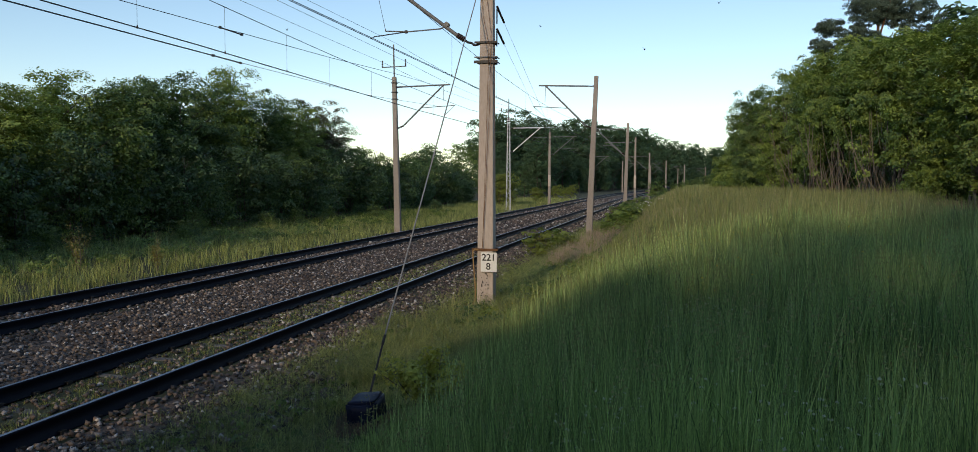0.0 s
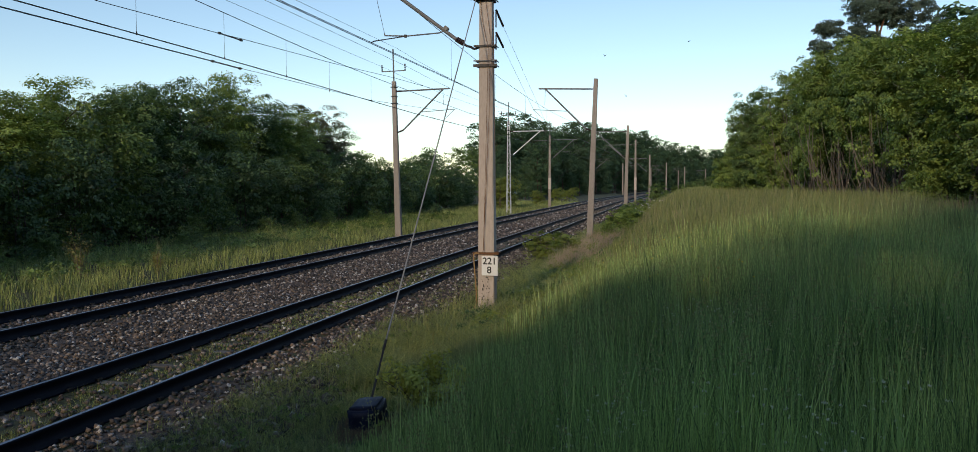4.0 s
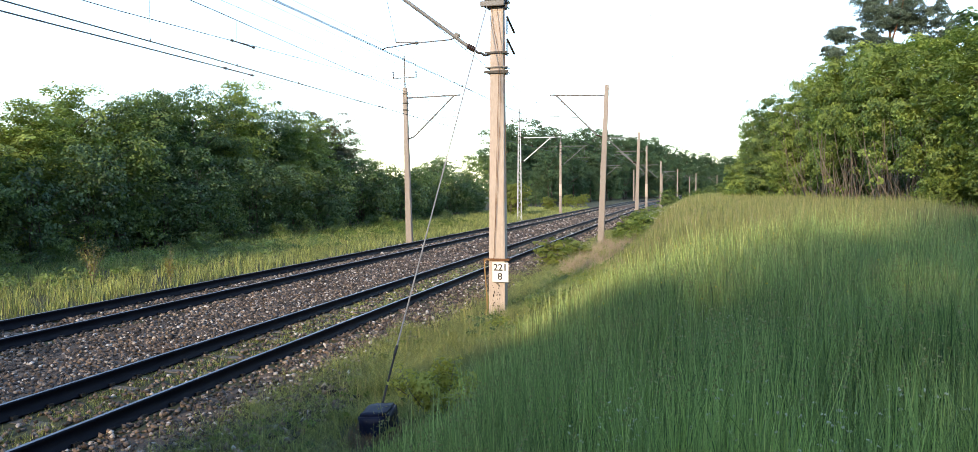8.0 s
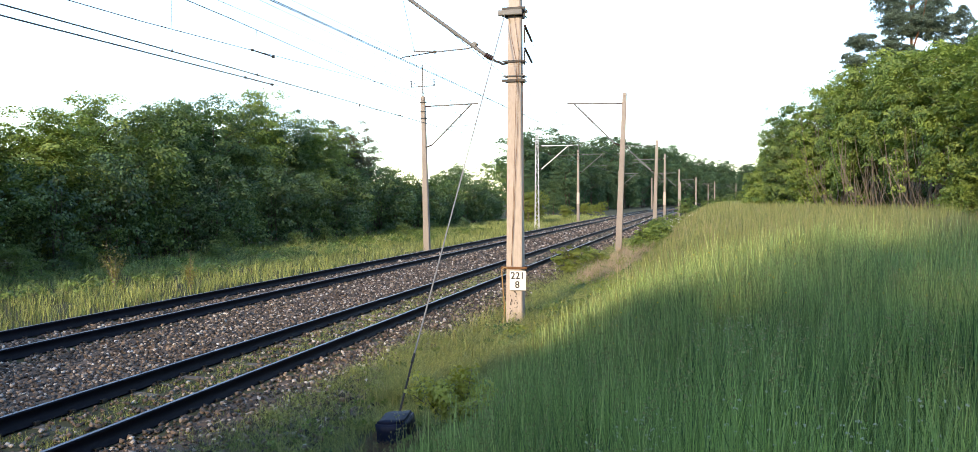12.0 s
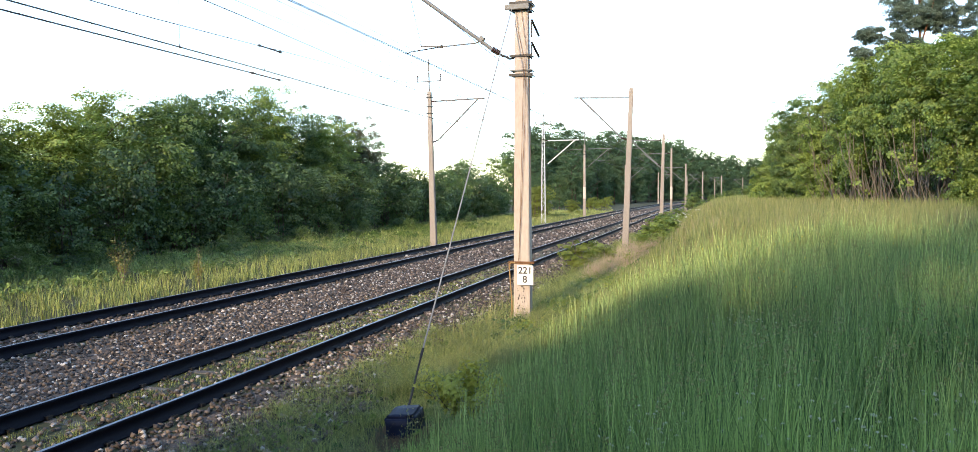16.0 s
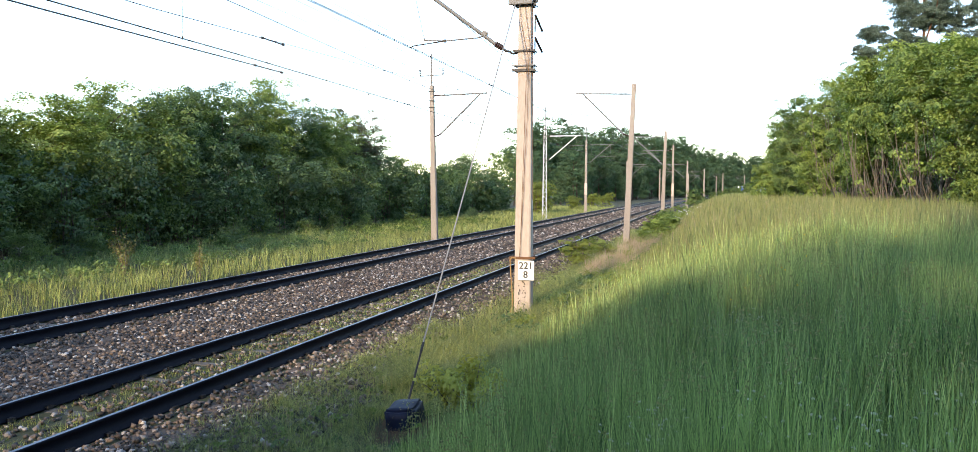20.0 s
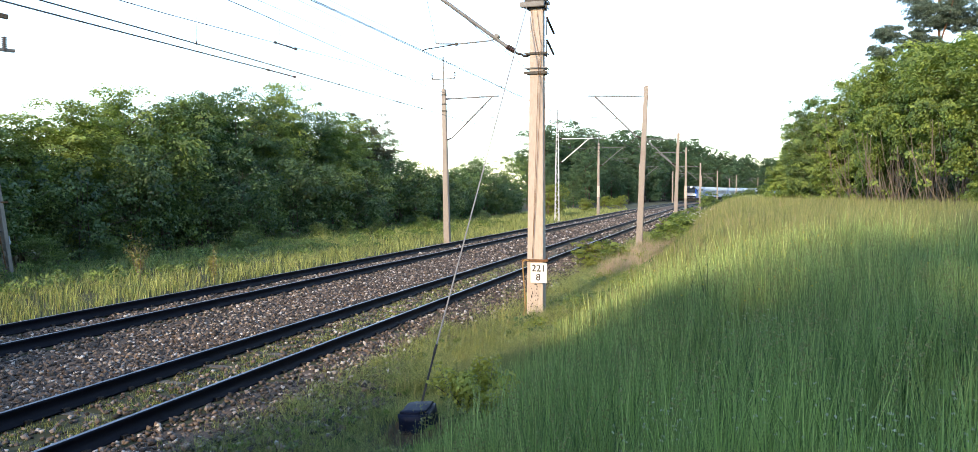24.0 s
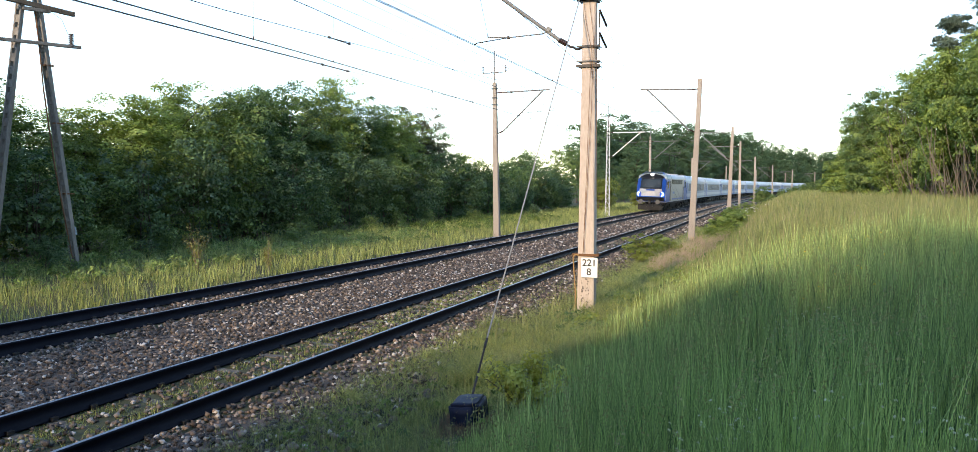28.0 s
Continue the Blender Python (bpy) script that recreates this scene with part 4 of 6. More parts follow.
sward("verge_grass", "pale seed stalks on the verge", GRASS_SEED, gr, 1500, (4.5, 14), lambda s, u: -5.8 + u * 3.0, lambda s, d: 0.34 + 0 * s, lambda s: 0.004 + 0.0002 * s, 2, 1.0, lean=0.35)
sward("verge_grass", "sunlit grass strip between the far track and the hedgerow", GRASS_SHORT, gr, 82000, (8, 130), lambda s, u: -16.2 - u * 11.5, lambda s, d: 0.28 + 0.55 * patchy(s, d, 0.6), lambda s: 0.010 + 0.0005 * s, 2, 1.3, 16, 0.10, lean=0.6, droop=0.5)
sward("seeding_grass", "pale seed stalks beside the far track", GRASS_SEED, gr, 5000, (14, 110), lambda s, u: -16.4 - u * 5, lambda s, d: 0.35 + 0.35 * patchy(s, d, 0.8), lambda s: 0.007 + 0.0003 * s, 2, 1.2, 6, 0.10)
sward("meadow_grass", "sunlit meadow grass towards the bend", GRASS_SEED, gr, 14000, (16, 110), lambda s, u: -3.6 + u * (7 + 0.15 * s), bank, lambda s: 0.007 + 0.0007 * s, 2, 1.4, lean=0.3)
sward("meadow_grass", "distant meadow grass towards the bend", GRASS_SUNLIT, gr, 40000, (95, 330), lambda s, u: -4.2 + u * 24, lambda s, d: 0.7 + 0 * s, lambda s: 0.05 + 0.0004 * s, 2, 1.3)
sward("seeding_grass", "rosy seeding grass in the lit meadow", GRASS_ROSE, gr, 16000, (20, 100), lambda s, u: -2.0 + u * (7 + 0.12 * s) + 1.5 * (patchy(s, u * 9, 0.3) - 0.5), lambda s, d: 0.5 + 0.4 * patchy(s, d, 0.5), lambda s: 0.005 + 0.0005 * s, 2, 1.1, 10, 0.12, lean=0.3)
sward("meadow_grass", "tall meadow grass on the bank round the viewpoint", GRASS_TALL, gr, 14000, (-9, 2.4), lambda s, u: -3.2 + u * 10, lambda s, d: bank(s, d), lambda s: 0.014 + 0 * s, 2, 1.0, 20, 0.06, lean=0.3)


# ---------------------------------------------------------------- the anchor mast beside the near track
AX, AY = -4.71, 19.6
AZ = float(ground_z(AX, AY))
mast = thing("anchor_mast", pose(AX, AY, AZ), "tall warm grey concrete mast with kilometre plate and guy wire", "mast", "masts beside the tracks")


def az(z):
    return z - AZ


bm = bmesh.new()
box(bm, (0.44, 0.36, 9.6), (0, 0, 4.2), None, 0.02, (0.70, 0.68))
part("post", bm, PALE_CONCRETE, mast)


def strap(z, w, d, h, material=DARK_STEEL, name="strap"):
    b = bmesh.new()
    t = 0.02
    box(b, (w, t, h), (0, -d / 2, z), None, 0.004)
    box(b, (w, t, h), (0, d / 2, z), None, 0.004)
    box(b, (t, d - t, h), (-w / 2, 0, z), None, 0.004)
    box(b, (t, d - t, h), (w / 2, 0, z), None, 0.004)
    for k in (-1, 1):
        tube(b, (k * (w / 2 + 0.05), -d / 2 - 0.02, z), (k * (w / 2 + 0.05), d / 2 + 0.02, z), 0.014, 0.014, 6)
        box(b, (0.1, 0.012, h), (k * (w / 2 + 0.04), -d / 2, z), None, 0.002)
    return part(name, b, material, mast)


strap(az(5.80), 0.44, 0.36, 0.07)
strap(az(5.92), 0.43, 0.35, 0.03, STEEL)
strap(az(6.29), 0.42, 0.34, 0.05)
strap(az(7.62), 0.42, 0.34, 0.06)
strap(az(7.44), 0.42, 0.34, 0.06)
strap(az(1.03), 0.50, 0.40, 0.06, RUST, "rusty_strap")
bm = bmesh.new()
box(bm, (0.62, 0.09, 0.13), (-0.08, -0.24, az(7.50)), None, 0.01)
part("top_bracket", bm, STEEL, mast)
bm = bmesh.new()
box(bm, (0.66, 0.07, 0.07), (-0.06, 0.22, az(7.60)), None, 0.01)
part("top_bracket", bm, STEEL, mast)

# cantilever of the mast
bm = bmesh.new()
tube(bm, (-0.78, 0, az(6.50)), (-3.15, 0, az(8.28)), 0.05, 0.05, 10)
part("cantilever_tube", bm, STEEL, mast)
bm = bmesh.new()
tube(bm, (-3.15, 0, az(8.28)), (-0.2, 0, az(8.55)), 0.022, 0.022, 8)
part("stay_rod", bm, STEEL, mast)
bm = bmesh.new()
insulator(bm, (-0.60, 0, az(6.40)), (-0.80, 0, az(6.52)), 0.075, 4)
part("insulator", bm, PORCELAIN, mast)
bm = bmesh.new()
path_tube(bm, [(-0.22, 0, az(6.27)), (-0.34, 0, az(6.25)), (-0.42, 0, az(6.31)), (-0.52, 0, az(6.33)), (-0.62, 0, az(6.41))], 0.03, 8)
part("hinge", bm, DARK_STEEL, mast)
bm = bmesh.new()
box(bm, (0.14, 0.12, 0.14), (-1.08, 0, az(6.79)), pose(0, 0, 0, 0, 36, 0), 0.02)
part("tube_clamp", bm, STEEL, mast)
bm = bmesh.new()
path_tube(bm, [(-1.08, 0, az(6.76)), (-1.25, 0, az(6.70)), (-2.15, 0, az(6.66)), (-2.75, 0, az(6.70)), (-2.76, 0, az(6.76))], 0.018, 8)
part("registration_tube", bm, STEEL, mast)
bm = bmesh.new()
path_tube(bm, [(-2.15, 0, az(6.66)), (-3.05, 0, az(6.57)), (-3.15, 0, az(6.53))], 0.015, 8)
part("steady_arm", bm, DARK_STEEL, mast)
bm = bmesh.new()
box(bm, (0.08, 0.07, 0.08), (-2.18, 0, az(6.66)), None, 0.012)
part("arm_joint", bm, DARK_STEEL, mast)
# cables down the post
for pts in (((-0.12, -0.20, az(7.45)), (-0.06, -0.20, az(6.9)), (0.09, -0.21, az(6.2)), (0.02, -0.225, az(3.5)), (-0.05, -0.235, az(1.1))),
            ((0.02, -0.20, az(7.45)), (0.14, -0.20, az(6.5)), (0.11, -0.215, az(4.6)), (0.02, -0.23, az(2.6)), (-0.06, -0.24, az(1.06))),
            ((0.20, -0.12, az(7.45)), (0.215, -0.10, az(5.0)), (0.235, -0.1, az(2.5)))):
    bm = bmesh.new()
    path_tube(bm, pts, 0.006, 5)
    part("cable", bm, RUST, mast)
# bent rusty earth bar at the foot
bm = bmesh.new()
path_tube(bm, [(-0.16, -0.22, az(1.02)), (-0.25, -0.23, az(1.04)), (-0.31, -0.23, az(0.98)), (-0.29, -0.22, az(0.6)), (-0.25, -0.21, az(0.1)), (-0.24, -0.21, az(-0.25)), (-0.3, -0.22, az(-0.38))], 0.018, 6)
part("earth_bar", bm, plain("ochre_earth_bar", (0.34, 0.21, 0.08), 0.7), mast, "bent ochre rusty earthing bar")

# kilometre plate
plate = thing("kilometre_plate", pose(AX + 0.115, AY - 0.245, 0.715), "white enamel plate with black numerals on the mast", "sign")
bm = bmesh.new()
box(bm, (0.42, 0.012, 0.50), (0, 0, 0), None, 0.004)
part("plate", bm, WHITE, plate)


def lettering(text, size, at, parent):
    cu = bpy.data.curves.new("numerals", "FONT")
    cu.body, cu.size, cu.align_x, cu.align_y, cu.extrude, cu.offset = text, size, "CENTER", "CENTER", 0.001, 0.004
    cu.materials.append(INK)
    ob = new("numerals", cu)
    ob.parent = parent
    ob.matrix_basis = pose(*at, 90, 0, 0)
    return ob


lettering("221", 0.245, (0.0, -0.008, 0.115), plate)
lettering("8", 0.245, (-0.01, -0.008, -0.115), plate)
# flaked black paint marks under the plate
rp = np.random.default_rng(3)
for i in range(26):
    bm = bmesh.new()
    box(bm, (rp.uniform(0.01, 0.032), 0.004, rp.uniform(0.01, 0.045)), (rp.choice([-0.09, -0.06, 0.02, 0.05, 0.09]) + rp.normal() * 0.012, -0.213, az(0.42 - rp.uniform(0, 0.6))), pose(0, 0, 0, 0, rp.uniform(-40, 40), 0))
    part("paint_mark", bm, INK, mast)

# anchored wires that leave the mast towards the next one
for z0, name in ((7.25, "A"), (6.68, "B")):
    a = Vector((AX + 0.2, AY + 0.2, z0))
    b = Vector((-4.45, 45.3, -0.2 if name == "A" else -0.35))
    k = (b - a).normalized()
    st = thing("tension_insulator", pose(0, 0, 0), "dark strain insulator string on the mast", "insulator")
    bm = bmesh.new()
    insulator(bm, a, a + k * 0.9, 0.03, 8)
    part("insulator", bm, PORCELAIN, st)
    bm = bmesh.new()
    box(bm, (0.03, 0.04, 0.4), a + Vector((0, 0, -0.25)), None, 0.01)
    part("yoke", bm, DARK_STEEL, st)
    wire("anchor_wire", [tuple(a + k * 0.9), tuple(b)], 0.004, COPPER, "thin anchor wire between two masts")

# guy wire and its bitumen-coated anchor block
BX, BY = -4.05, 9.83
BZ = float(ground_z(BX, BY))
blk = thing("anchor_block", pose(BX, BY, BZ + 0.03, 0, 0, 4), "black bitumen-coated anchor block in trampled grass", "anchor block")
bm = bmesh.new()
box(bm, (0.43, 0.56, 0.50), (0.02, 0, 0.04), pose(0, 0, 0, 3, -5, 0), 0.035, (0.92, 0.94))
bmesh.ops.subdivide_edges(bm, edges=bm.edges[:], cuts=3, use_grid_fill=True)
for v in bm.verts:
    v.co += Vector((noise.noise(v.co * 5.0), noise.noise(v.co * 5.0 + Vector((9, 0, 0))), noise.noise(v.co * 5.0 + Vector((0, 9, 0))))) * 0.018
part("block", bm, BLACK_FOIL, blk, smooth=True)
guy_a, guy_b = Vector((-4.09, 10.02, BZ + 0.25)), Vector((AX - 0.22, AY - 0.2, 7.48))
guy = thing("guy_wire", pose(*guy_a), "steel guy cable with a dark lower rod", "cable")
bm = bmesh.new()
tube(bm, (0, 0, -0.05), (guy_b - guy_a) * 0.085, 0.017, 0.015, 8)
part("anchor_rod", bm, DARK_STEEL, guy)
bm = bmesh.new()
tube(bm, (guy_b - guy_a) * 0.08, guy_b - guy_a, 0.013, 0.013, 8)
part("cable", bm, surface("bright_cable", (0.22, 0.215, 0.205), (0.30, 0.29, 0.275), 0.6, 0.0, coarse=3, fine=40, bump=0), guy)
bm = bmesh.new()
tube(bm, (guy_b - guy_a) * 0.078, (guy_b - guy_a) * 0.092, 0.022, 0.02, 8)
part("turnbuckle", bm, DARK_STEEL, guy)

# ---------------------------------------------------------------- leaning A-shaped power pole before the hedgerow
pole = thing("power_pole", pose(-24.49, 20.05, 0), "grey concrete A-frame power pole with slotted legs", "utility pole")
UX, UY = (-24.23 + 25.06) / 3.2, (21.58 - 18.49) / 3.2     # across the frame
SPIN = math.degrees(math.atan2(UY, UX))
for foot, head in ((1.40, 0.10), (-1.6, -0.22)):
    bm = bmesh.new()
    a, b = Vector((foot * UX, foot * UY, -0.9)), Vector((head * UX, head * UY, 9.9))
    L = (b - a).length
    q = (b - a).to_track_quat("Z", "Y").to_matrix().to_4x4()
    for e in (-1, 1):
        box(bm, (0.07, 0.18, L), (0, 0, L / 2), pose(e * 0.098, 0, 0), 0.008, (1, 0.8))
    for i in range(24):
        box(bm, (0.135, 0.12, 0.27), (0, 0, 0.4 + i * (L - 0.6) / 23), None, 0.005)
    turn = Matrix.Translation(a) @ q @ pose(0, 0, 0, 0, 0, 20)
    for v in bm.verts:
        v.co = turn @ v.co
    part("slotted_leg", bm, OLD_CONCRETE, pole)
for z, w, l, name in ((7.62, 0.11, 3.0, "crossarm"), (8.9, 0.16, 2.6, "timber_crossarm"), (8.75, 0.12, 0.9, "head_block")):
    bm = bmesh.new()
    box(bm, (l, 0.12, w), (0.1, -0.16, z), pose(0, 0, 0, 0, 4 if name == "timber_crossarm" else -2, 0), 0.01)
    ob = part(name, bm, BARK if name == "timber_crossarm" else OLD_CONCRETE, pole)
    ob.matrix_basis = pose(0, 0, 0, 0, 0, SPIN)
bm = bmesh.new()
insulator(bm, (1.28 * UX + 0.14, 1.28 * UY - 0.05, 7.62), (1.28 * UX + 0.14, 1.28 * UY - 0.05, 8.12), 0.09, 7)
part("insulator", bm, PORCELAIN, pole)
bm = bmesh.new()
path_tube(bm, [(0.3 * UX, 0.3 * UY - 0.2, 8.9), (0.45 * UX + 0.1, 0.45 * UY - 0.2, 6.0), (0.8 * UX + 0.1, 0.8 * UY - 0.25, 3.4), (1.35 * UX + 0.15, 1.35 * UY - 0.3, 0.1)], 0.025, 6)
part("earth_cable", bm, RUST, pole)
for k, z in ((0.55, 6.9), (0.85, 4.9), (1.15, 2.4)):
    bm = bmesh.new()
    box(bm, (0.34, 0.26, 0.05), (k * UX, k * UY - 0.05, z), pose(0, 0, 0, 0, 0, SPIN), 0.005)
    part("cable_clip", bm, RUST, pole)
bm = bmesh.new()
box(bm, (0.16, 0.012, 0.28), (1.42 * UX + 0.02, 1.42 * UY - 0.16, 1.05), pose(0, 0, 0, 0, -8, 20), 0.003)
part("warning_plate", bm, plain("pale_blue_plate", (0.45, 0.55, 0.62), 0.5), pole)
x0, y0 = -24.64 + 1.28 * UX + 0.14, 20.05 + 1.28 * UY - 0.05
wire("jumper_wire", [(x0, y0, 8.12), (x0 - 0.1, y0 - 0.15, 8.6), (-24.5, 20.4, 9.05)], 0.008, COPPER, "thin jumper wire on the power pole")

# ---------------------------------------------------------------- droppers between messenger and contact wires
def dropper(x, y, top_z, low_z, label):
    ob = wire("dropper", [(0, 0, top_z - low_z), (0, 0, 0)], 0.005, COPPER, label, "wire", "droppers")
    ob.matrix_basis = pose(x, y, low_z)
    b = bmesh.new()
    box(b, (0.05, 0.05, 0.11), (0, 0, 0.03), None, 0.012, (0.4, 0.4))
    part("clamp", b, DARK_STEEL, ob)


def droppers(stops, d, z_top, z_low, sag, label):
    for a, b in zip(stops, stops[1:]):
        n = 8
        for i in range(1, n):
            k = i / n
            s = a + (b - a) * k
            if not 4 < s < 150:
                continue
            x, y, _ = along_line(s, d)
            dropper(float(x), float(y), z_top - 4 * sag * k * (1 - k), z_low, label)


droppers(NEAR_STOPS, NEAR_D, 8.33, 6.53, 0.9, "thin dropper between messenger and contact wire")
droppers(FAR_STOPS, FAR_D, 8.3, 6.6, 0.6, "thin dropper between messenger and contact wires")
for at_s, top_z, low_z, at_d in ((16.6, 8.0, 6.55, FAR_D), (20.5, 7.90, 6.54, FAR_D), (24.3, 7.74, 6.51, FAR_D), (28.6, 7.64, 6.52, OVERLAP_D), (32, 7.54, 6.46, FAR_D), (41, 7.43, 6.43, FAR_D), (52, 7.44, 6.48, FAR_D)):
    x, y, _ = along_line(at_s, at_d)
    dropper(float(x), float(y), top_z, low_z, "thin dropper over the far track")
wire("hanger_wire", [(AX - 3.1, AY, 8.25), (AX - 2.76, AY, 6.76)], 0.006, COPPER, "thin wire that holds the registration tube", "wire", "droppers")

# ---------------------------------------------------------------- sleepers, clips and stones
def sleeper_mesh():
    b = bmesh.new()
    box(b, (2.6, 0.28, 0.2), (0, 0, -0.1), None, 0.012, (0.985, 0.72))
    for v in b.verts:
        if v.co.z > -0.05 and abs(v.co.x) < 0.4:
            v.co.z -= 0.03
    me = bpy.data.meshes.new("sleeper")
    b.to_mesh(me)
    b.free()
    me.materials.append(SLEEPER)
    return me


SLEEPER_MESH = sleeper_mesh()
rs = np.random.default_rng(8)
for d0, up, group in ((NEAR_D, 0.0, "near track"), (FAR_D, FAR_UP, "far track")):
    for i in range(148):
        s = 3.0 + i * 0.6
        ob = new("sleeper", SLEEPER_MESH)
        ob.parent = ballast
        ob.matrix_basis = on_line(s + rs.normal() * 0.02, d0, up + CANT / 2 - 0.232 + rs.normal() * 0.006, rs.normal() * 0.6) @ pose(0, 0, 0, 0, math.degrees(CANT / GAUGE), 0)
    vs, fs = [], []
    base = np.array([v.co for v in SLEEPER_MESH.vertices])
    SLEEPER_MESH.calc_loop_triangles()
    tri = np.array([t.vertices for t in SLEEPER_MESH.loop_triangles])
    for i in range(370):
        m = np.array(on_line(3.0 + (148 + i) * 0.6, d0, up + CANT / 2 - 0.232))
        vs.append(base @ m[:3, :3].T + m[:3, 3])
        fs.append(tri + len(base) * i)
    ob = as_object("sleeper_row", mesh_from("sleeper_row", np.concatenate(vs), np.concatenate(fs)), SLEEPER, ballast)
    tagged(ob, kind="stuff")


def stones(rng, s, d, size, lift=0.0):
    """Angular stones, eight faces each, half sunk in the bed."""
    x, y, _ = along_line(s, d)
    n = len(x)
    z = ground_z(x, y) + 0.015 + lift + rng.uniform(-0.15, 0.35, n) * size
    dirs = np.array([(1, 0, 0), (0, 1, 0), (-1, 0, 0), (0, -1, 0), (0, 0, 1), (0, 0, -1)], float)
    axes = np.linalg.qr(rng.normal(size=(n, 3, 3)))[0]
    v = np.einsum("kj,njl->nkl", dirs, axes) * (size[:, None, None] * rng.uniform(0.25, 0.72, (n, 6, 1)))
    v[:, :, 2] *= 0.8
    v += np.stack([x, y, z], -1)[:, None, :]
    tri = np.array([(0, 1, 4), (1, 2, 4), (2, 3, 4), (3, 0, 4), (1, 0, 5), (2, 1, 5), (3, 2, 5), (0, 3, 5)])
    f = (np.arange(n)[:, None, None] * 6 + tri).reshape(-1, 3)
    return v.reshape(-1, 3), f


def stone_field(n, s_range, d_range, low, high, power=1.0, keep=None):
    s = s_range[0] + (s_range[1] - s_range[0]) * rs.uniform(0, 1, n) ** power
    d = rs.uniform(*d_range, n)
    clear = np.ones(n, bool)
    for d0 in (NEAR_D, FAR_D):
        for k in (-1, 1):
            clear &= np.abs(d - d0 - k * GAUGE / 2) > 0.15
        on = ((np.abs(d - d0) < 1.3) & (np.abs((s - 3.0 + 0.3) % 0.6 - 0.3) < 0.11))
        clear &= ~(on & (rs.uniform(0, 1, n) < 0.45))
    clear &= ~((np.abs(d - NEAR_D) < 0.6) & (rs.uniform(0, 1, n) < 0.55))
    s, d = s[clear], d[clear]
    size = rs.uniform(low, high, len(s)) * (1 + 0.006 * s)
    v, f = stones(rs, s, d, size)
    ob = as_object("ballast_stones", mesh_from("ballast_stones", v, f), STONES)
    return tagged(ob, "loose angular grey and rust-brown ballast stones", "stones", kind="stuff")


stone_field(52000, (4.5, 34), (-15.6, -5.5), 0.045, 0.10, 1.25)
stone_field(22000, (30, 130), (-15.4, -5.8), 0.08, 0.15, 1.4)
stone_field(500, (6, 12), (-5.7, -4.9), 0.07, 0.14)
for d0, up in ((NEAR_D, 0.0), (FAR_D, FAR_UP)):
    b = bmesh.new()
    for i in range(60):
        s = 3.0 + i * 0.6
        for k, u in ((1, 0.0), (-1, CANT)):
            for e in (-1, 1):
                x, y, a = along_line(s, d0 + k * GAUGE / 2 + e * 0.085)
                box(b, (0.06, 0.09, 0.045), (float(x), float(y), up + u - 0.2), pose(0, 0, 0, 0, 0, -math.degrees(float(a))))
    ob = part("rail_clips", b, DARK_STEEL, None)
    tagged(ob, "rusty rail clips on the sleepers", "clips", kind="stuff")


# ---------------------------------------------------------------- small plants
def sprig(seed, name, label, height, spread, stems, per, size, leaf, stem=STEM, category="shrub"):
    """A small plant: thin stems with leaves set along them."""
    rng = np.random.default_rng(seed)
    t = thing(name, Matrix(), label, category)
    pts = []
    for i in range(stems):
        a = rng.uniform(0, 2 * math.pi)
        tip = Vector((math.cos(a) * spread * rng.uniform(0.3, 1), math.sin(a) * spread * rng.uniform(0.3, 1), height * rng.uniform(0.6, 1)))
        mid = tip * 0.5 + Vector((rng.normal() * 0.04, rng.normal() * 0.04, height * 0.08))
        bm = bmesh.new()
        tube(bm, (0, 0, -0.05), mid, 0.008 + 0.004 * height, 0.006, 5)
        tube(bm, mid, tip, 0.006, 0.003, 4)
        part("stem", bm, stem, t)
        for k in np.linspace(0.25, 1.0, 12):
            p = Vector().lerp(mid, k / 0.5) if k < 0.5 else mid.lerp(tip, (k - 0.5) / 0.5)
            pts.append(p)
    pts = np.array(pts)
    v, f, tone = leaf_cloud(rng, pts, np.full(len(pts), 0.07 + 0.05 * height), per, size, 0.3)
    as_object("foliage", mesh_from("foliage", v, f, None, tone), leaf, t)
    return t


near_shrub = sprig(101, "shrub", "small yellow-green leafy shrub in the grass beside the block", 0.60, 0.55, 20, 11, 0.056, LEAF_BRIGHT)
plant(near_shrub, -3.12, 9.75, 20, 1.25)
sapling = sprig(102, "sapling", "slender sapling with reddish and green young leaves", 1.7, 0.5, 8, 5, 0.075, LEAF_SAPLING, category="sapling")
plant(sapling, -20.2, 23.2, 0, 1.05)
slim = sprig(103, "sapling", "slim upright sapling beside the far track", 1.45, 0.25, 6, 5, 0.075, LEAF_SAPLING, category="sapling")
plant(slim, -17.2, 23.3, 0, 1.0)
bush = make_tree(110, "shrub", "bright green shrub on the bank beside a mast", 1.8, 1.5, 1.5, 70, 46, 0.13, LEAF_LIME, STEM, low=0.1, trunk_r=0.02, lump=0.28, stems=4)
for x, y, k in ((-3.5, 47.5, 0.9), (-2.7, 51.5, 0.95), (-3.4, 57, 0.8), (-3.2, 66, 0.8), (-2.6, 74, 0.8), (-2.3, 43.5, 0.62), (-3.0, 40.5, 0.5), (-5.2, 37, 0.5), (-3.6, 62, 0.75)):
    plant(bush, x, y, rt.uniform(0, 360), k, rt.uniform(0.8, 1.05))
yellow = make_tree(111, "shrub", "yellow-green leafy shrub at the ballast's edge", 1.2, 1.1, 1.1, 50, 42, 0.11, LEAF_YELLOW, STEM, low=0.05, trunk_r=0.015, lump=0.22, stems=4)
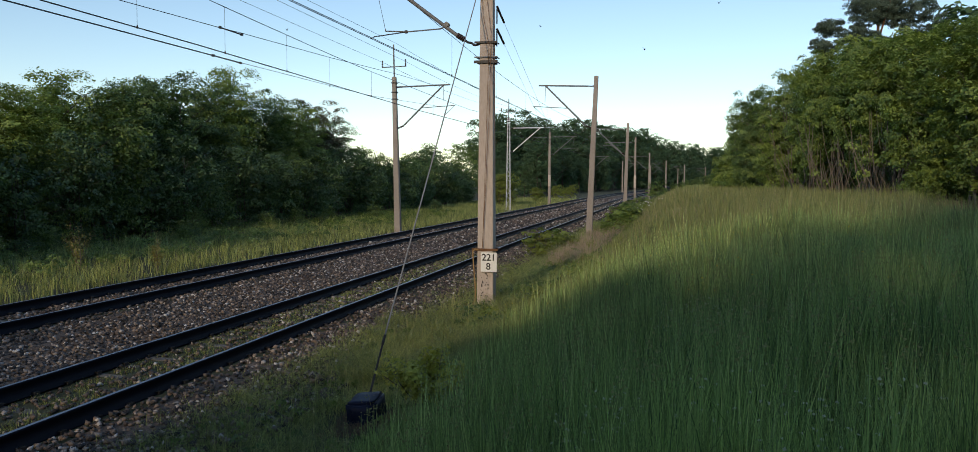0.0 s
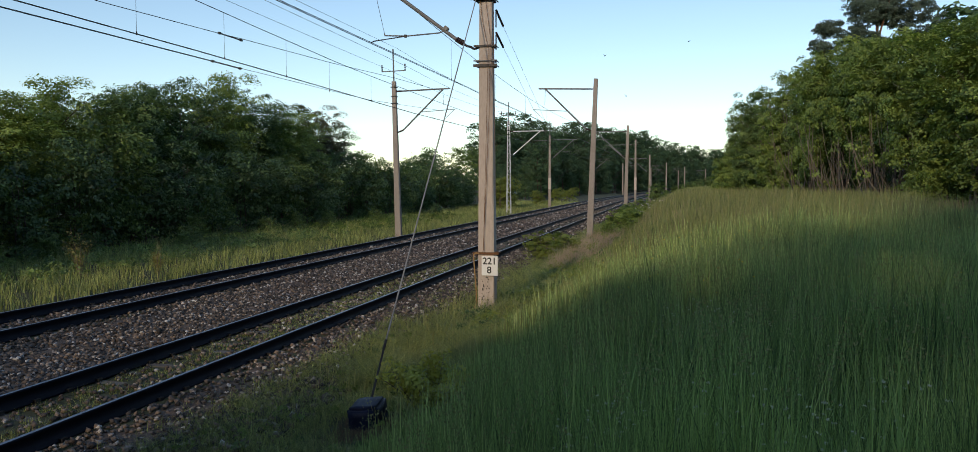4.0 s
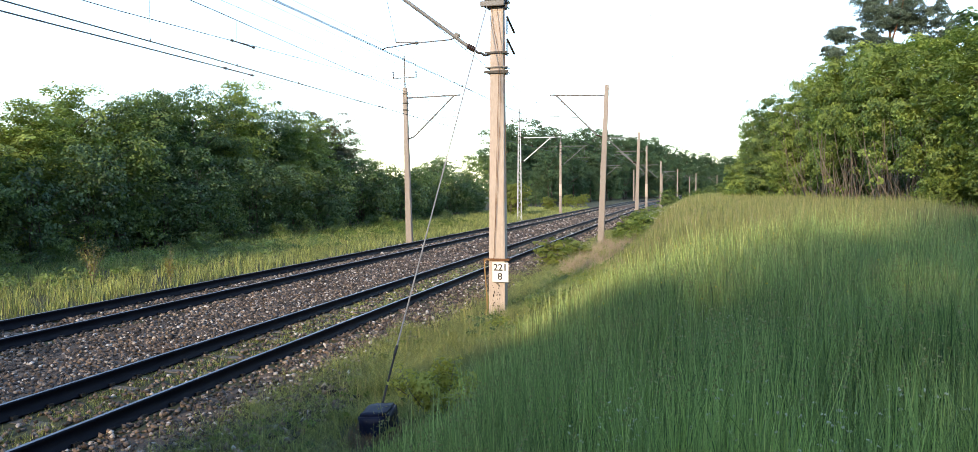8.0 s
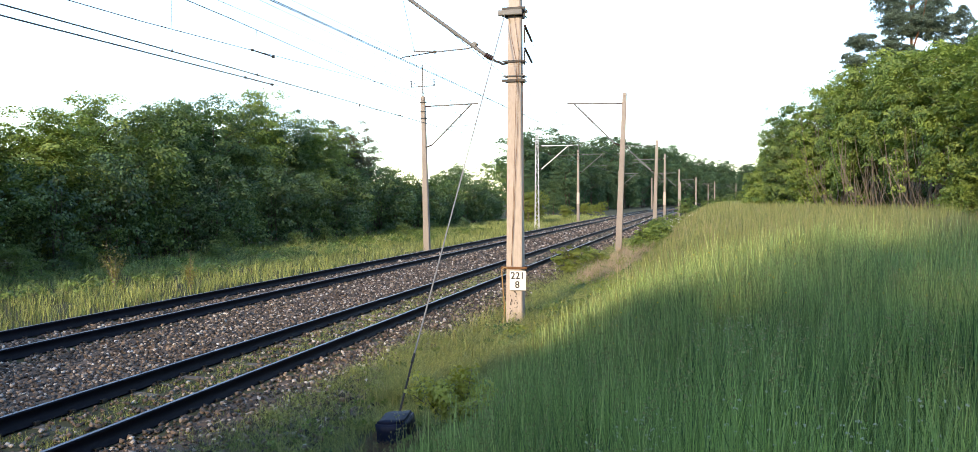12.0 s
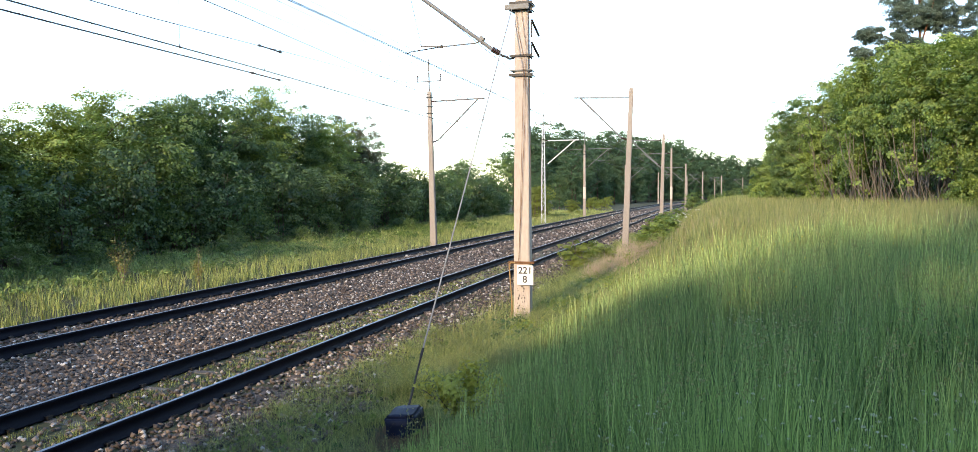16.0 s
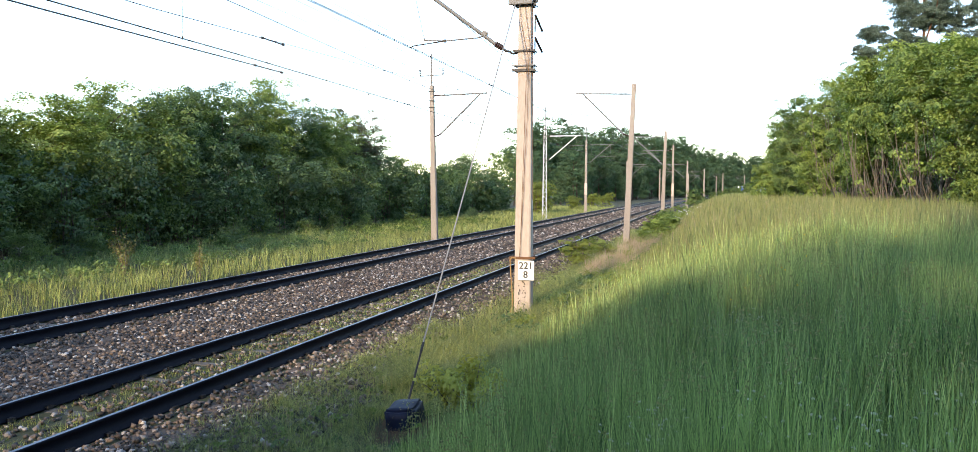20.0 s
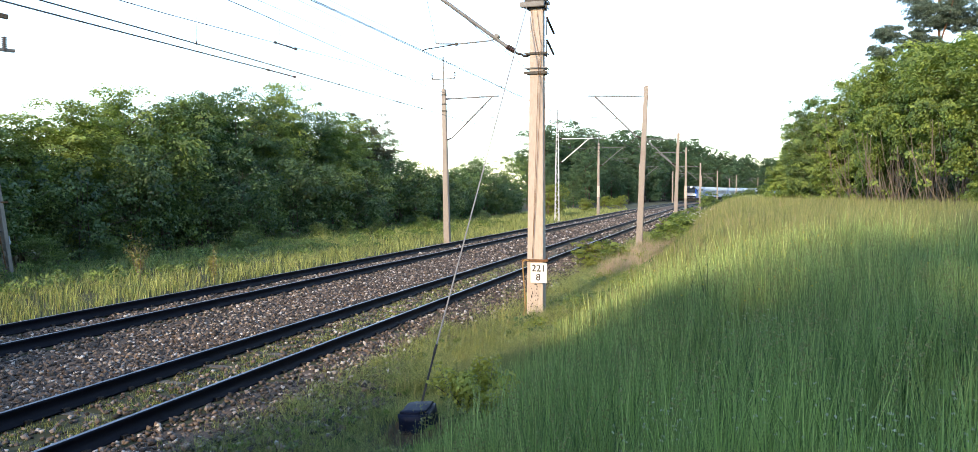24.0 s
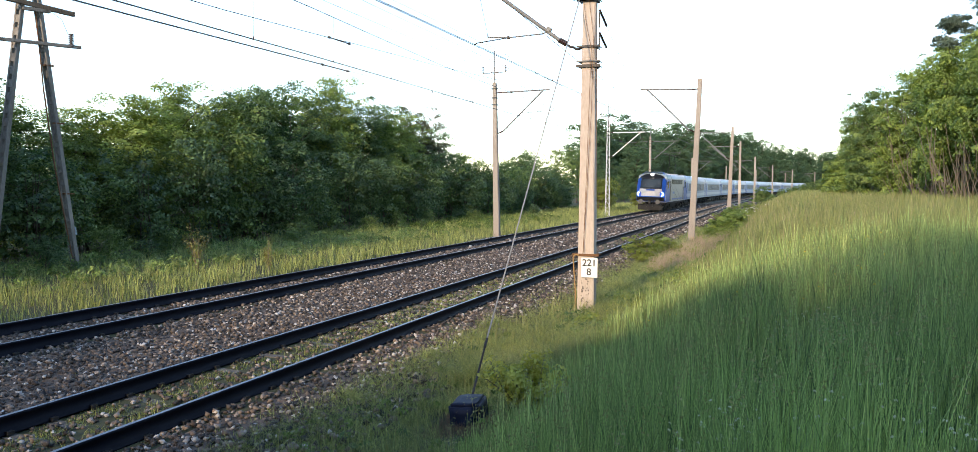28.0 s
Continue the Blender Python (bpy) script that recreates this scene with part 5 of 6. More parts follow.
for x, y, k in ((-5.9, 34.5, 0.8), (-5.3, 31.5, 0.7), (-4.9, 36.5, 0.6)):
    plant(yellow, x, y, rt.uniform(0, 360), k)
glow = make_tree(112, "shrub", "tall yellow-green shrub before the dark wood", 4.0, 2.6, 2.4, 110, 44, 0.22, LEAF_YELLOW, STEM, low=0.2, trunk_r=0.04, lump=0.5, stems=4)
for s, d, k in ((92, -20.5, 1.0), (96, -21.5, 0.9), (112, -19.8, 0.55), (128, -19.5, 0.6), (140, -19.6, 0.5), (150, -20, 0.6)):
    x, y, _ = along_line(s, d)
    plant(glow, float(x), float(y), rt.uniform(0, 360), k)
thicket = make_tree(113, "shrub", "dense rounded green thicket on the meadow's edge", 3.4, 2.4, 2.2, 110, 44, 0.2, LEAF_BROAD, STEM, low=0.1, trunk_r=0.04, lump=0.45, stems=4)
for s, d, k in ((131, -3.2, 0.95), (156, -2.6, 0.5), (186, -1.6, 0.6), (206, -1.4, 0.65), (222, -0.6, 0.7), (245, -0.6, 0.8), (262, -0.4, 1.0), (280, 0.0, 1.2), (300, 0, 1.3)):
    x, y, _ = along_line(s, d)
    plant(thicket, float(x), float(y), rt.uniform(0, 360), k, 0.9)

skirt = make_tree(114, "shrub", "sunlit fresh green bush at the wood's end", 4.6, 2.6, 2.4, 150, 44, 0.2, LEAF_LIME, STEM, low=0.1, trunk_r=0.04, lump=0.5, stems=4)
for x, y, k in ((7.4, 92, 1.0), (8.8, 87, 0.9), (6.2, 98, 1.0), (12.9, 46, 0.5), (13.6, 46.5, 0.6), (9.3, 79, 0.75), (8.9, 83, 0.8)):
    plant(skirt, x, y, rt.uniform(0, 360), k)

# pine over the wood
pine = thing("pine_tree", pose(15.0, 66, float(ground_z(15.0, 66))), "tall dark Scots pine rising over the wood", "tree")
bm = bmesh.new()
rn = np.random.default_rng(120)
limbs(bm, rn, 18.5, 0.26, 9, 3.0, 16, 0.97)
part("trunk", bm, surface("orange_pine_bark", (0.16, 0.075, 0.04), (0.27, 0.14, 0.08), 0.95, coarse=2, fine=16, bump=0.8), pine, smooth=True)
cc, cr = [], []
for x, z, wide, n in ((-4.0, 11.6, 1.1, 34), (-0.6, 11.3, 1.7, 44), (-3.6, 13.0, 1.2, 40), (-1.6, 12.3, 1.6, 60), (-0.6, 14.2, 2.1, 90), (1.5, 14.4, 2.3, 100), (0.9, 16.4, 2.0, 80), (3.0, 13.2, 2.2, 70), (-1.6, 15.8, 1.2, 36)):
    for i in range(n):      # flat plates of needle tufts at the limbs' ends
        u = rn.normal(size=3)
        u *= rn.uniform(0.4, 1.0) / np.linalg.norm(u)
        cc.append((x + u[0] * wide, u[1] * wide, z + u[2] * wide * 0.62))
        cr.append(rn.uniform(0.28, 0.5))
v, f, tone = leaf_cloud(rn, np.array(cc), np.array(cr), 170, 0.115, 0.1, 0.8, 0.9)
as_object("crown", mesh_from("crown", v, f, None, tone), NEEDLES, pine)

# bare leaning stems under the wood's edge
rb = np.random.default_rng(130)
thick = thing("sapling_stems", pose(0, 0, 0), "pale bare leaning stems under the wood's edge", "stems", kind="stuff")
bm = bmesh.new()
STOOLS = ((13.9, 48.5, 9), (12.5, 50.0, 20), (11.9, 51.6, 16), (11.6, 53.5, 14), (10.9, 56.0, 16), (10.6, 59.0, 14), (10.3, 63.0, 12), (9.9, 68.0, 12), (9.6, 73.0, 10))
sprays = []
for sx, sy, n in STOOLS:
    for i in range(n):
        x, y = sx + rb.normal() * 0.28, sy + rb.normal() * 0.4
        z = float(ground_z(x, y)) - 0.1
        a, lean = rb.uniform(0, 2 * math.pi), rb.uniform(0.15, 0.75) * (1.5 if i % 4 == 0 else 1.0)
        h = rb.uniform(2.0, 4.6) if i % 5 else 5.5
        r = rb.uniform(0.018, 0.042)
        p, out = Vector((x, y, z)), Vector((math.cos(a), math.sin(a), 0))
        for k in range(3):      # bent in three lengths, steeper towards the top
            q = p + (out * lean * (1.15 - 0.35 * k) + Vector((rb.normal() * 0.06, rb.normal() * 0.06, 1))) * (h / 3)
            tube(bm, p, q, r, r * 0.75, 5)
            if k == 1 and i % 2:
                tube(bm, p.lerp(q, 0.5), q + Vector((rb.normal() * 0.5, rb.normal() * 0.5, 0.7)), r * 0.5, r * 0.2, 4)
            p, r = q, r * 0.75
        if i % 4 == 0:
            sprays.append((sx + rb.normal() * 0.9, sy - 0.4 + rb.normal() * 0.5, z + rb.uniform(0.3, 4.2)))
v, f, tone = leaf_cloud(rb, np.array(sprays), np.full(len(sprays), 0.42), 26, 0.19, 0.3)
as_object("leaf_spray", mesh_from("leaf_spray", v, f, None, tone), LEAF_LIME, thick)
part("stem", bm, STEM, thick)

# reddish dry grass before the second mast, and dead stalks by the wood
def at_d(a, b):
    return lambda s, u: a + u * (b - a)


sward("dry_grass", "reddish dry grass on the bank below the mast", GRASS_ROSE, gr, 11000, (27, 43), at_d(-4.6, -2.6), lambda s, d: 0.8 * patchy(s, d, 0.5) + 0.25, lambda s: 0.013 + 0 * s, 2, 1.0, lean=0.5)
sward("dry_grass", "pale dry grass round the foot of the mast", GRASS_DRY, gr, 1800, (14, 24), at_d(-6.0, -3.8), lambda s, d: 0.26 + 0 * s, lambda s: 0.006 + 0 * s, 3, 1.0, lean=1.6)
sward("dry_grass", "dry grass and dead stalks along the wood's edge", GRASS_DRY, gr, 9000, (40, 100), lambda s, u: np.interp(s, [40, 60, 80, 100], [13.5, 10.5, 8.5, 5.0]) + (u - 0.5) * 2.5, lambda s, d: 0.55 + 0 * s, lambda s: 0.02 + 0 * s, 2, 1.0, lean=0.5)
TRODDEN = ()
sward("dry_grass", "trampled dry grass before the anchor block", GRASS_BROWN, gr, 3200, (8.5, 9.65), at_d(-4.4, -3.4), lambda s, d: 0.11 + 0 * s, lambda s: 0.007 + 0 * s, 2, 1.0, lean=2.2)


def weeds(n, s_range, d_range, cut, height, label, k=2.2, material=GRASS_SHORT):
    s = gr.uniform(*s_range, n)
    d = gr.uniform(*d_range, n)
    on = patchy(s * 1.1, d * 2.0, k) > cut
    s, d = s[on], d[on]
    x, y, _ = along_line(s, d)
    v, f, a = blades(gr, x, y, height * gr.uniform(0.4, 1.2, len(s)), 0.006 * gr.uniform(0.7, 1.5, len(s)), 2, 0.8)
    return tagged(as_object("weeds", mesh_from("weeds", v, f, a, np.repeat(gr.uniform(0.1, 0.8, len(s)), 5)), material), label, "weeds", kind="stuff")


weeds(42000, (5, 30), (NEAR_D - 0.55, NEAR_D + 0.62), 0.5, 0.11, "low weeds and moss between the near rails")
weeds(24000, (5, 34), (-6.5, -5.4), 0.58, 0.15, "tufts of grass in the ballast shoulder")
weeds(2500, (6, 40), (-12.0, -9.0), 0.74, 0.10, "a few weeds in the ballast between the tracks")


# low broad-leaved herbs among the grass
def herbs(n, s_range, d_range, tall, size, leaf, label):
    s, d = gr.uniform(*s_range, n), gr.uniform(*d_range, n)
    on = patchy(s, d, 1.4) > 0.45
    x, y, _ = along_line(s[on], d[on])
    z = ground_z(x, y) + gr.uniform(0.3, 1.0, len(x)) * tall
    v, f, tone = leaf_cloud(gr, np.stack([x, y, z], -1), gr.uniform(0.5, 1.1, len(x)) * tall * 0.7, 26, size, 0.3)
    return tagged(as_object("herbs", mesh_from("herbs", v, f, None, tone), leaf), label, "herbs", kind="stuff")


herbs(330, (4, 15), (-5.6, -2.4), 0.14, 0.045, LEAF_BROAD, "low broad-leaved herbs in the verge grass")
herbs(700, (15, 48), (-4.6, -1.6), 0.34, 0.075, LEAF_BROAD, "broad-leaved herbs on the sunlit slope")
herbs(300, (15, 48), (-4.6, -1.4), 0.38, 0.075, LEAF_YELLOW, "yellow-green herbs on the sunlit slope")
herbs(1500, (14, 70), (-26.0, -18.6), 0.45, 0.10, LEAF_BROAD, "lush green herbs before the hedgerow")


# flowers over the grass
def flowers(name, label, colour, spots, n, spread, size, low, high, stalk=True):
    rng = np.random.default_rng(140 + n)
    vs, fs = [], []
    m = plain(name + "_petals", colour, 0.6)
    hx, hy, hz = [], [], []
    for (x, y) in spots:
        hx += list(x + rng.normal(size=n) * spread)
        hy += list(y + rng.normal(size=n) * spread)
        hz += list(rng.uniform(low, high, n))
    hx, hy, hz = np.array(hx), np.array(hy), np.array(hz)
    p = np.stack([hx, hy, ground_z(hx, hy) + hz], -1)
    v, f, tone = leaf_cloud(rng, p, np.full(len(p), size * 0.9), 7, size, 0.6)
    ob = thing(name, Matrix(), label, "flowers", kind="stuff")
    as_object("petals", mesh_from("petals", v, f, None, tone), m, ob)
    if stalk:
        sv, sf, sa = blades(rng, hx, hy, hz + 0.02, np.full(len(hx), 0.006), 2, 0.0, 0.0)
        as_object("stalks", mesh_from("stalks", sv, sf, sa, np.full(len(sv), 0.6)), GRASS_TALL, ob)
    return ob


rf = np.random.default_rng(150)
flowers("white_flowers", "clusters of small white flower heads on tall stalks", (0.62, 0.64, 0.46), ((-0.45, 4.2), (-0.36, 4.3), (-0.25, 4.25), (0.22, 3.9), (0.5, 3.45), (0.62, 3.4), (0.95, 3.6), (0.05, 7.0), (-0.02, 6.8), (0.35, 6.6)), 18, 0.09, 0.011, 0.46, 0.74)
flowers("white_flowers", "white blossom on a low bank shrub", (0.75, 0.75, 0.70), ((-3.0, 58), (-2.6, 60), (-2.2, 63)), 22, 0.6, 0.06, 0.5, 1.2, False)
flowers("yellow_flowers", "tiny yellow buttercups scattered in the grass", (0.75, 0.55, 0.03), [(rf.uniform(-2.6, 4), rf.uniform(6, 15)) for _ in range(34)], 5, 0.25, 0.012, 0.55, 0.95)


# ---------------------------------------------------------------- the train
BLUE = surface("deep_blue_paint", (0.014, 0.095, 0.44), (0.018, 0.115, 0.50), 0.35, coarse=0.6, fine=12, bump=0.02)
SILVER = surface("silver_grey_paint", (0.26, 0.29, 0.34), (0.36, 0.39, 0.44), 0.4, coarse=0.5, fine=10, bump=0.03, dirt=(0.26, 0.25, 0.24), dirt_at=(0.6, 0.95))
COACH_BLUE = surface("pale_blue_coach_paint", (0.11, 0.21, 0.41), (0.14, 0.25, 0.46), 0.4, coarse=0.4, fine=10, bump=0.03)
COACH_LIGHT = surface("light_coach_band", (0.30, 0.40, 0.55), (0.36, 0.46, 0.60), 0.4, coarse=0.4, fine=10, bump=0.03)
ROOF = surface("light_roof_paint", (0.36, 0.45, 0.54), (0.44, 0.53, 0.62), 0.5, coarse=0.4, fine=8, bump=0.05, dirt=(0.30, 0.34, 0.38), dirt_at=(0.6, 0.95))
TRAIN_WHITE = surface("white_train_paint", (0.50, 0.51, 0.53), (0.58, 0.59, 0.60), 0.35, coarse=1, fine=20, bump=0.02)
BUFFER_GREY = surface("grey_buffer_paint", (0.035, 0.036, 0.038), (0.07, 0.07, 0.072), 0.6, 0.2, coarse=2, fine=20, bump=0.2, dirt=(0.10, 0.07, 0.05))
UNDER = surface("dark_running_gear", (0.012, 0.012, 0.013), (0.035, 0.034, 0.034), 0.8, 0.2, coarse=1.5, fine=20, bump=0.3)
BLACK_PAINT = surface("black_paint", (0.012, 0.012, 0.014), (0.02, 0.02, 0.022), 0.3, coarse=1, fine=20, bump=0.02)
GLASS = plain("tinted_glass", (0.03, 0.04, 0.045), 0.08)
# blue in the base colour stands for sky reflected in the coach windows
COACH_GLASS = plain("sky_tinted_coach_glass", (0.05, 0.09, 0.16), 0.45)
# grey-blue base colour stands for the sky's reflection on the windscreen
SCREEN_GLASS = plain("painted_reflection_windscreen", (0.07, 0.09, 0.11), 0.12)
HEADLIGHT = plain("lit_headlight", (1.0, 0.97, 0.9), 0.3, 0.0, 6.0)


def bogie(parent, y, wheelbase, axles=2):
    bm = bmesh.new()
    for sx in (-1, 1):
        box(bm, (0.16, wheelbase + 1.3, 0.32), (sx * 1.02, y, 0.62), None, 0.05)
        for e in range(axles):
            yy = y - wheelbase / 2 + wheelbase * e / (axles - 1)
            box(bm, (0.22, 0.36, 0.34), (sx * 1.08, yy, 0.50), None, 0.04)
        box(bm, (0.2, 0.7, 0.45), (sx * 1.05, y, 0.78), None, 0.06)
    box(bm, (1.9, 0.6, 0.3), (0, y, 0.68), None, 0.04)
    part("bogie_frame", bm, UNDER, parent)
    for e in range(axles):
        yy = y - wheelbase / 2 + wheelbase * e / (axles - 1)
        bm = bmesh.new()
        for sx in (-1, 1):
            disc(bm, (sx * 0.75, yy, 0.5), (1, 0, 0), 0.49, 0.13, 20)
        tube(bm, (-0.75, yy, 0.5), (0.75, yy, 0.5), 0.09, 0.09, 10)
        part("wheelset", bm, UNDER, parent)


def shell(y0, y1, half, floor, wall, top, segs=8):
    """Side walls and a rounded roof as two open strips: gives (walls, roof) bmeshes."""
    walls, roof = bmesh.new(), bmesh.new()
    for sx in (-1, 1):
        vs = [walls.verts.new(p) for p in ((sx * half, y0, floor), (sx * half, y1, floor), (sx * half * 0.985, y1, wall), (sx * half * 0.985, y0, wall))]
        walls.faces.new(vs if sx > 0 else vs[::-1])
    ends = []
    for y in (y0, y1):
        row = []
        for i in range(segs + 1):
            a = math.pi * i / segs
            c, s = math.cos(a), math.sin(a)
            row.append(roof.verts.new((half * 0.985 * math.copysign(abs(c) ** 0.6, c), y, wall + (top - wall) * abs(s) ** 0.75)))
        ends.append(row)
    for i in range(segs):
        roof.faces.new((ends[0][i], ends[0][i + 1], ends[1][i + 1], ends[1][i]))
    roof.faces.new(ends[0])
    roof.faces.new(ends[1][::-1])
    for y in (y0, y1):
        box(walls, (half * 1.96, 0.04, wall - floor), (0, y, (wall + floor) / 2))
    box(walls, (half * 1.98, y1 - y0, 0.08), (0, (y0 + y1) / 2, floor))
    return walls, roof


NOSE_Z = (0.95, 1.35, 1.7, 2.1, 2.5, 3.0, 3.45, 3.8, 4.05, 4.2)
NOSE_Y = (9.28, 9.42, 9.5, 9.46, 9.30, 9.02, 8.72, 8.40, 8.0, 7.3)


def nose_patch(x0, x1, z0, z1, out, material, parent, name, label="", nx=8, nz=8):
    """A piece of the rounded front between two widths and two heights."""
    bm = bmesh.new()
    grid = []
    for j in range(nz + 1):
        z = z0 + (z1 - z0) * j / nz
        row = []
        for i in range(nx + 1):
            u = x0 + (x1 - x0) * i / nx
            half = 1.5 * (1.0 if z < 3.2 else 1 - 0.36 * ((z - 3.2) / 1.0) ** 2)
            y = float(np.interp(z, NOSE_Z, NOSE_Y)) - 0.55 * abs(u) ** 3.2
            row.append(bm.verts.new((u * half, y + out, z + out * 0.3)))
        grid.append(row)
    for j in range(nz):
        for i in range(nx):
            bm.faces.new((grid[j][i], grid[j][i + 1], grid[j + 1][i + 1], grid[j + 1][i]))
    bmesh.ops.solidify(bm, geom=bm.faces[:], thickness=0.02)
    return part(name, bm, material, parent, label, smooth=True)


def locomotive():
    t = thing("locomotive", Matrix(), "blue, silver and white electric locomotive with lit headlights", "locomotive")
    walls, roof = shell(-9.3, 8.2, 1.49, 1.0, 3.55, 4.02)
    part("body", walls, SILVER, t)
    part("roof", roof, ROOF, t, smooth=True)
    nose_patch(-1, 1, 1.1, 4.2, 0.0, BLUE, t, "nose", "deep blue rounded nose", 14, 16)
    nose_patch(-0.66, 0.66, 2.50, 3.42, 0.02, SCREEN_GLASS, t, "windscreen", "sloping windscreen with sky reflection in its grey colour")
    nose_patch(-0.86, 0.86, 3.50, 4.20, 0.03, BLACK_PAINT, t, "brow_panel", "black panel over the windscreen")
    nose_patch(-0.74, 0.74, 2.42, 3.52, 0.012, BLACK_PAINT, t, "windscreen_surround", "black surround of the windscreen")
    nose_patch(-0.78, 0.78, 2.05, 2.44, 0.02, TRAIN_WHITE, t, "front_panel", "white front panel")
    nose_patch(-0.66, 0.66, 1.62, 2.06, 0.021, TRAIN_WHITE, t, "lower_front_panel", "white lower front panel")
    nose_patch(-0.30, 0.30, 2.20, 2.34, 0.035, BLUE, t, "badge_bar")
    nose_patch(-0.74, 0.74, 2.38, 2.44, 0.03, BLACK_PAINT, t, "wiper_bar")
    nose_patch(-0.96, 0.96, 1.12, 1.52, 0.03, UNDER, t, "buffer_beam", "dark buffer beam")
    for sx in (-1, 1):
        bm = bmesh.new()
        disc(bm, (sx * 1.16, 9.16, 1.84), (sx * 0.25, 1, 0.1), 0.21, 0.12, 18)
        part("headlight", bm, HEADLIGHT, t, "lit white headlight")
        bm = bmesh.new()
        tube(bm, (sx * 0.87, 9.35, 1.05), (sx * 0.87, 9.85, 1.05), 0.11, 0.11, 12)
        disc(bm, (sx * 0.87, 9.88, 1.05), (0, 1, 0), 0.24, 0.06, 18)
        part("buffer", bm, BUFFER_GREY, t)
        bm = bmesh.new()
        box(bm, (0.02, 2.6, 2.4), (sx * 1.498, 6.9, 2.25), None, 0.005)
        part("cab_side", bm, BLUE, t, "deep blue cab side panel")
        bm = bmesh.new()
        box(bm, (0.02, 1.8, 2.4), (sx * 1.498, -8.35, 2.25), None, 0.005)
        part("cab_side", bm, BLUE, t, "deep blue cab side panel")
        for y in (6.9, -8.3):
            bm = bmesh.new()
            box(bm, (0.03, 0.8, 0.75), (sx * 1.505, y, 2.85), None, 0.01)
            part("cab_window", bm, GLASS, t)
        for y in (5.0, -6.6):
            bm = bmesh.new()
            box(bm, (0.03, 0.75, 2.15), (sx * 1.502, y, 2.2), None, 0.01)
            part("cab_door", bm, BLACK_PAINT if y > 0 else SILVER, t)
            bm = bmesh.new()
            tube(bm, (sx * 1.56, y + 0.5, 1.2), (sx * 1.56, y + 0.5, 2.7), 0.02, 0.02, 6)
            part("handrail", bm, STEEL, t)
        for i in range(6):
            bm = bmesh.new()
            box(bm, (0.03, 1.2, 0.5), (sx * 1.502, 3.3 - i * 1.6, 3.2), None, 0.01)
            part("vent_grille", bm, DARK_STEEL, t)
        bm = bmesh.new()
        box(bm, (0.2, 15.5, 0.25), (sx * 1.38, -0.6, 0.95), None, 0.03)
        part("side_skirt", bm, UNDER, t)
    # steps, hoses and wipers of the front, stripes and number bars on the sides
    for sx in (-1, 1):
        for z in (0.55, 0.85):
            bm = bmesh.new()
            box(bm, (0.4, 0.22, 0.04), (sx * 1.25, 9.1, z), None, 0.008)
            part("front_step", bm, STEEL, t)
        bm = bmesh.new()
        path_tube(bm, [(sx * 0.35, 9.5, 1.2), (sx * 0.38, 9.7, 0.95), (sx * 0.34, 9.68, 0.6), (sx * 0.28, 9.5, 0.5)], 0.025, 6)
        part("brake_hose", bm, BLACK_PAINT, t)
        bm = bmesh.new()
        tube(bm, (sx * 0.25, 9.36, 2.48), (sx * 0.75, 9.1, 3.0), 0.012, 0.012, 5)
        part("wiper", bm, BLACK_PAINT, t)
        bm = bmesh.new()
        box(bm, (0.015, 9.2, 0.16), (sx * 1.499, -1.2, 1.30), None, 0.003)
        part("blue_stripe", bm, BLUE, t)
        bm = bmesh.new()
        box(bm, (0.015, 1.6, 0.22), (sx * 1.500, 2.4, 2.0), None, 0.003)
        part("marking_bar", bm, BLUE, t)
        bm = bmesh.new()
        box(bm, (0.02, 2.9, 0.34), (sx * 1.40, 4.4, 3.66), pose(0, 0, 0, 0, sx * -18, 0), 0.01)
        part("roof_edge", bm, SILVER, t)
        bm = bmesh.new()
        box(bm, (0.12, 0.05, 0.35), (sx * 1.58, 8.0, 3.0), None, 0.02)
        part("mirror_camera", bm, BLACK_PAINT, t)
    bm = bmesh.new()
    disc(bm, (0, 8.36, 3.84), (0, 1, 0.6), 0.17, 0.10, 16)
    part("top_headlight", bm, HEADLIGHT, t, "lit white headlight over the windscreen")
    bm = bmesh.new()
    box(bm, (2.5, 0.25, 0.62), (0, 9.3, 0.48), pose(0, 0, 0, -12, 0, 0), 0.06)
    part("plough", bm, UNDER, t)
    bm = bmesh.new()
    box(bm, (0.25, 0.3, 0.3), (0, 9.55, 1.0), None, 0.04)
    tube(bm, (0, 9.65, 0.95), (0, 9.75, 0.6), 0.04, 0.04, 8)
    part("coupling_hook", bm, UNDER, t)
    for y in (4.6, -5.2):
        bm = bmesh.new()
        box(bm, (1.7, 2.4, 0.16), (0, y, 4.08), None, 0.04)
        part("roof_box", bm, SILVER, t)
    # folded front and raised rear current collector
    for y, up in ((5.4, 0.25), (-6.4, 2.3)):
        bm = bmesh.new()
        for sx in (-0.45, 0.45):
            tube(bm, (sx, y + 0.9, 4.15), (sx * 0.8, y - 0.7, 4.15 + up * 0.5), 0.03, 0.03, 6)
            tube(bm, (sx * 0.8, y - 0.7, 4.15 + up * 0.5), (sx * 0.6, y + 0.5, 4.15 + up), 0.025, 0.025, 6)
        tube(bm, (-0.85, y + 0.5, 4.17 + up), (0.85, y + 0.5, 4.17 + up), 0.03, 0.03, 6)
        tube(bm, (-0.85, y + 0.8, 4.17 + up), (0.85, y + 0.8, 4.17 + up), 0.03, 0.03, 6)
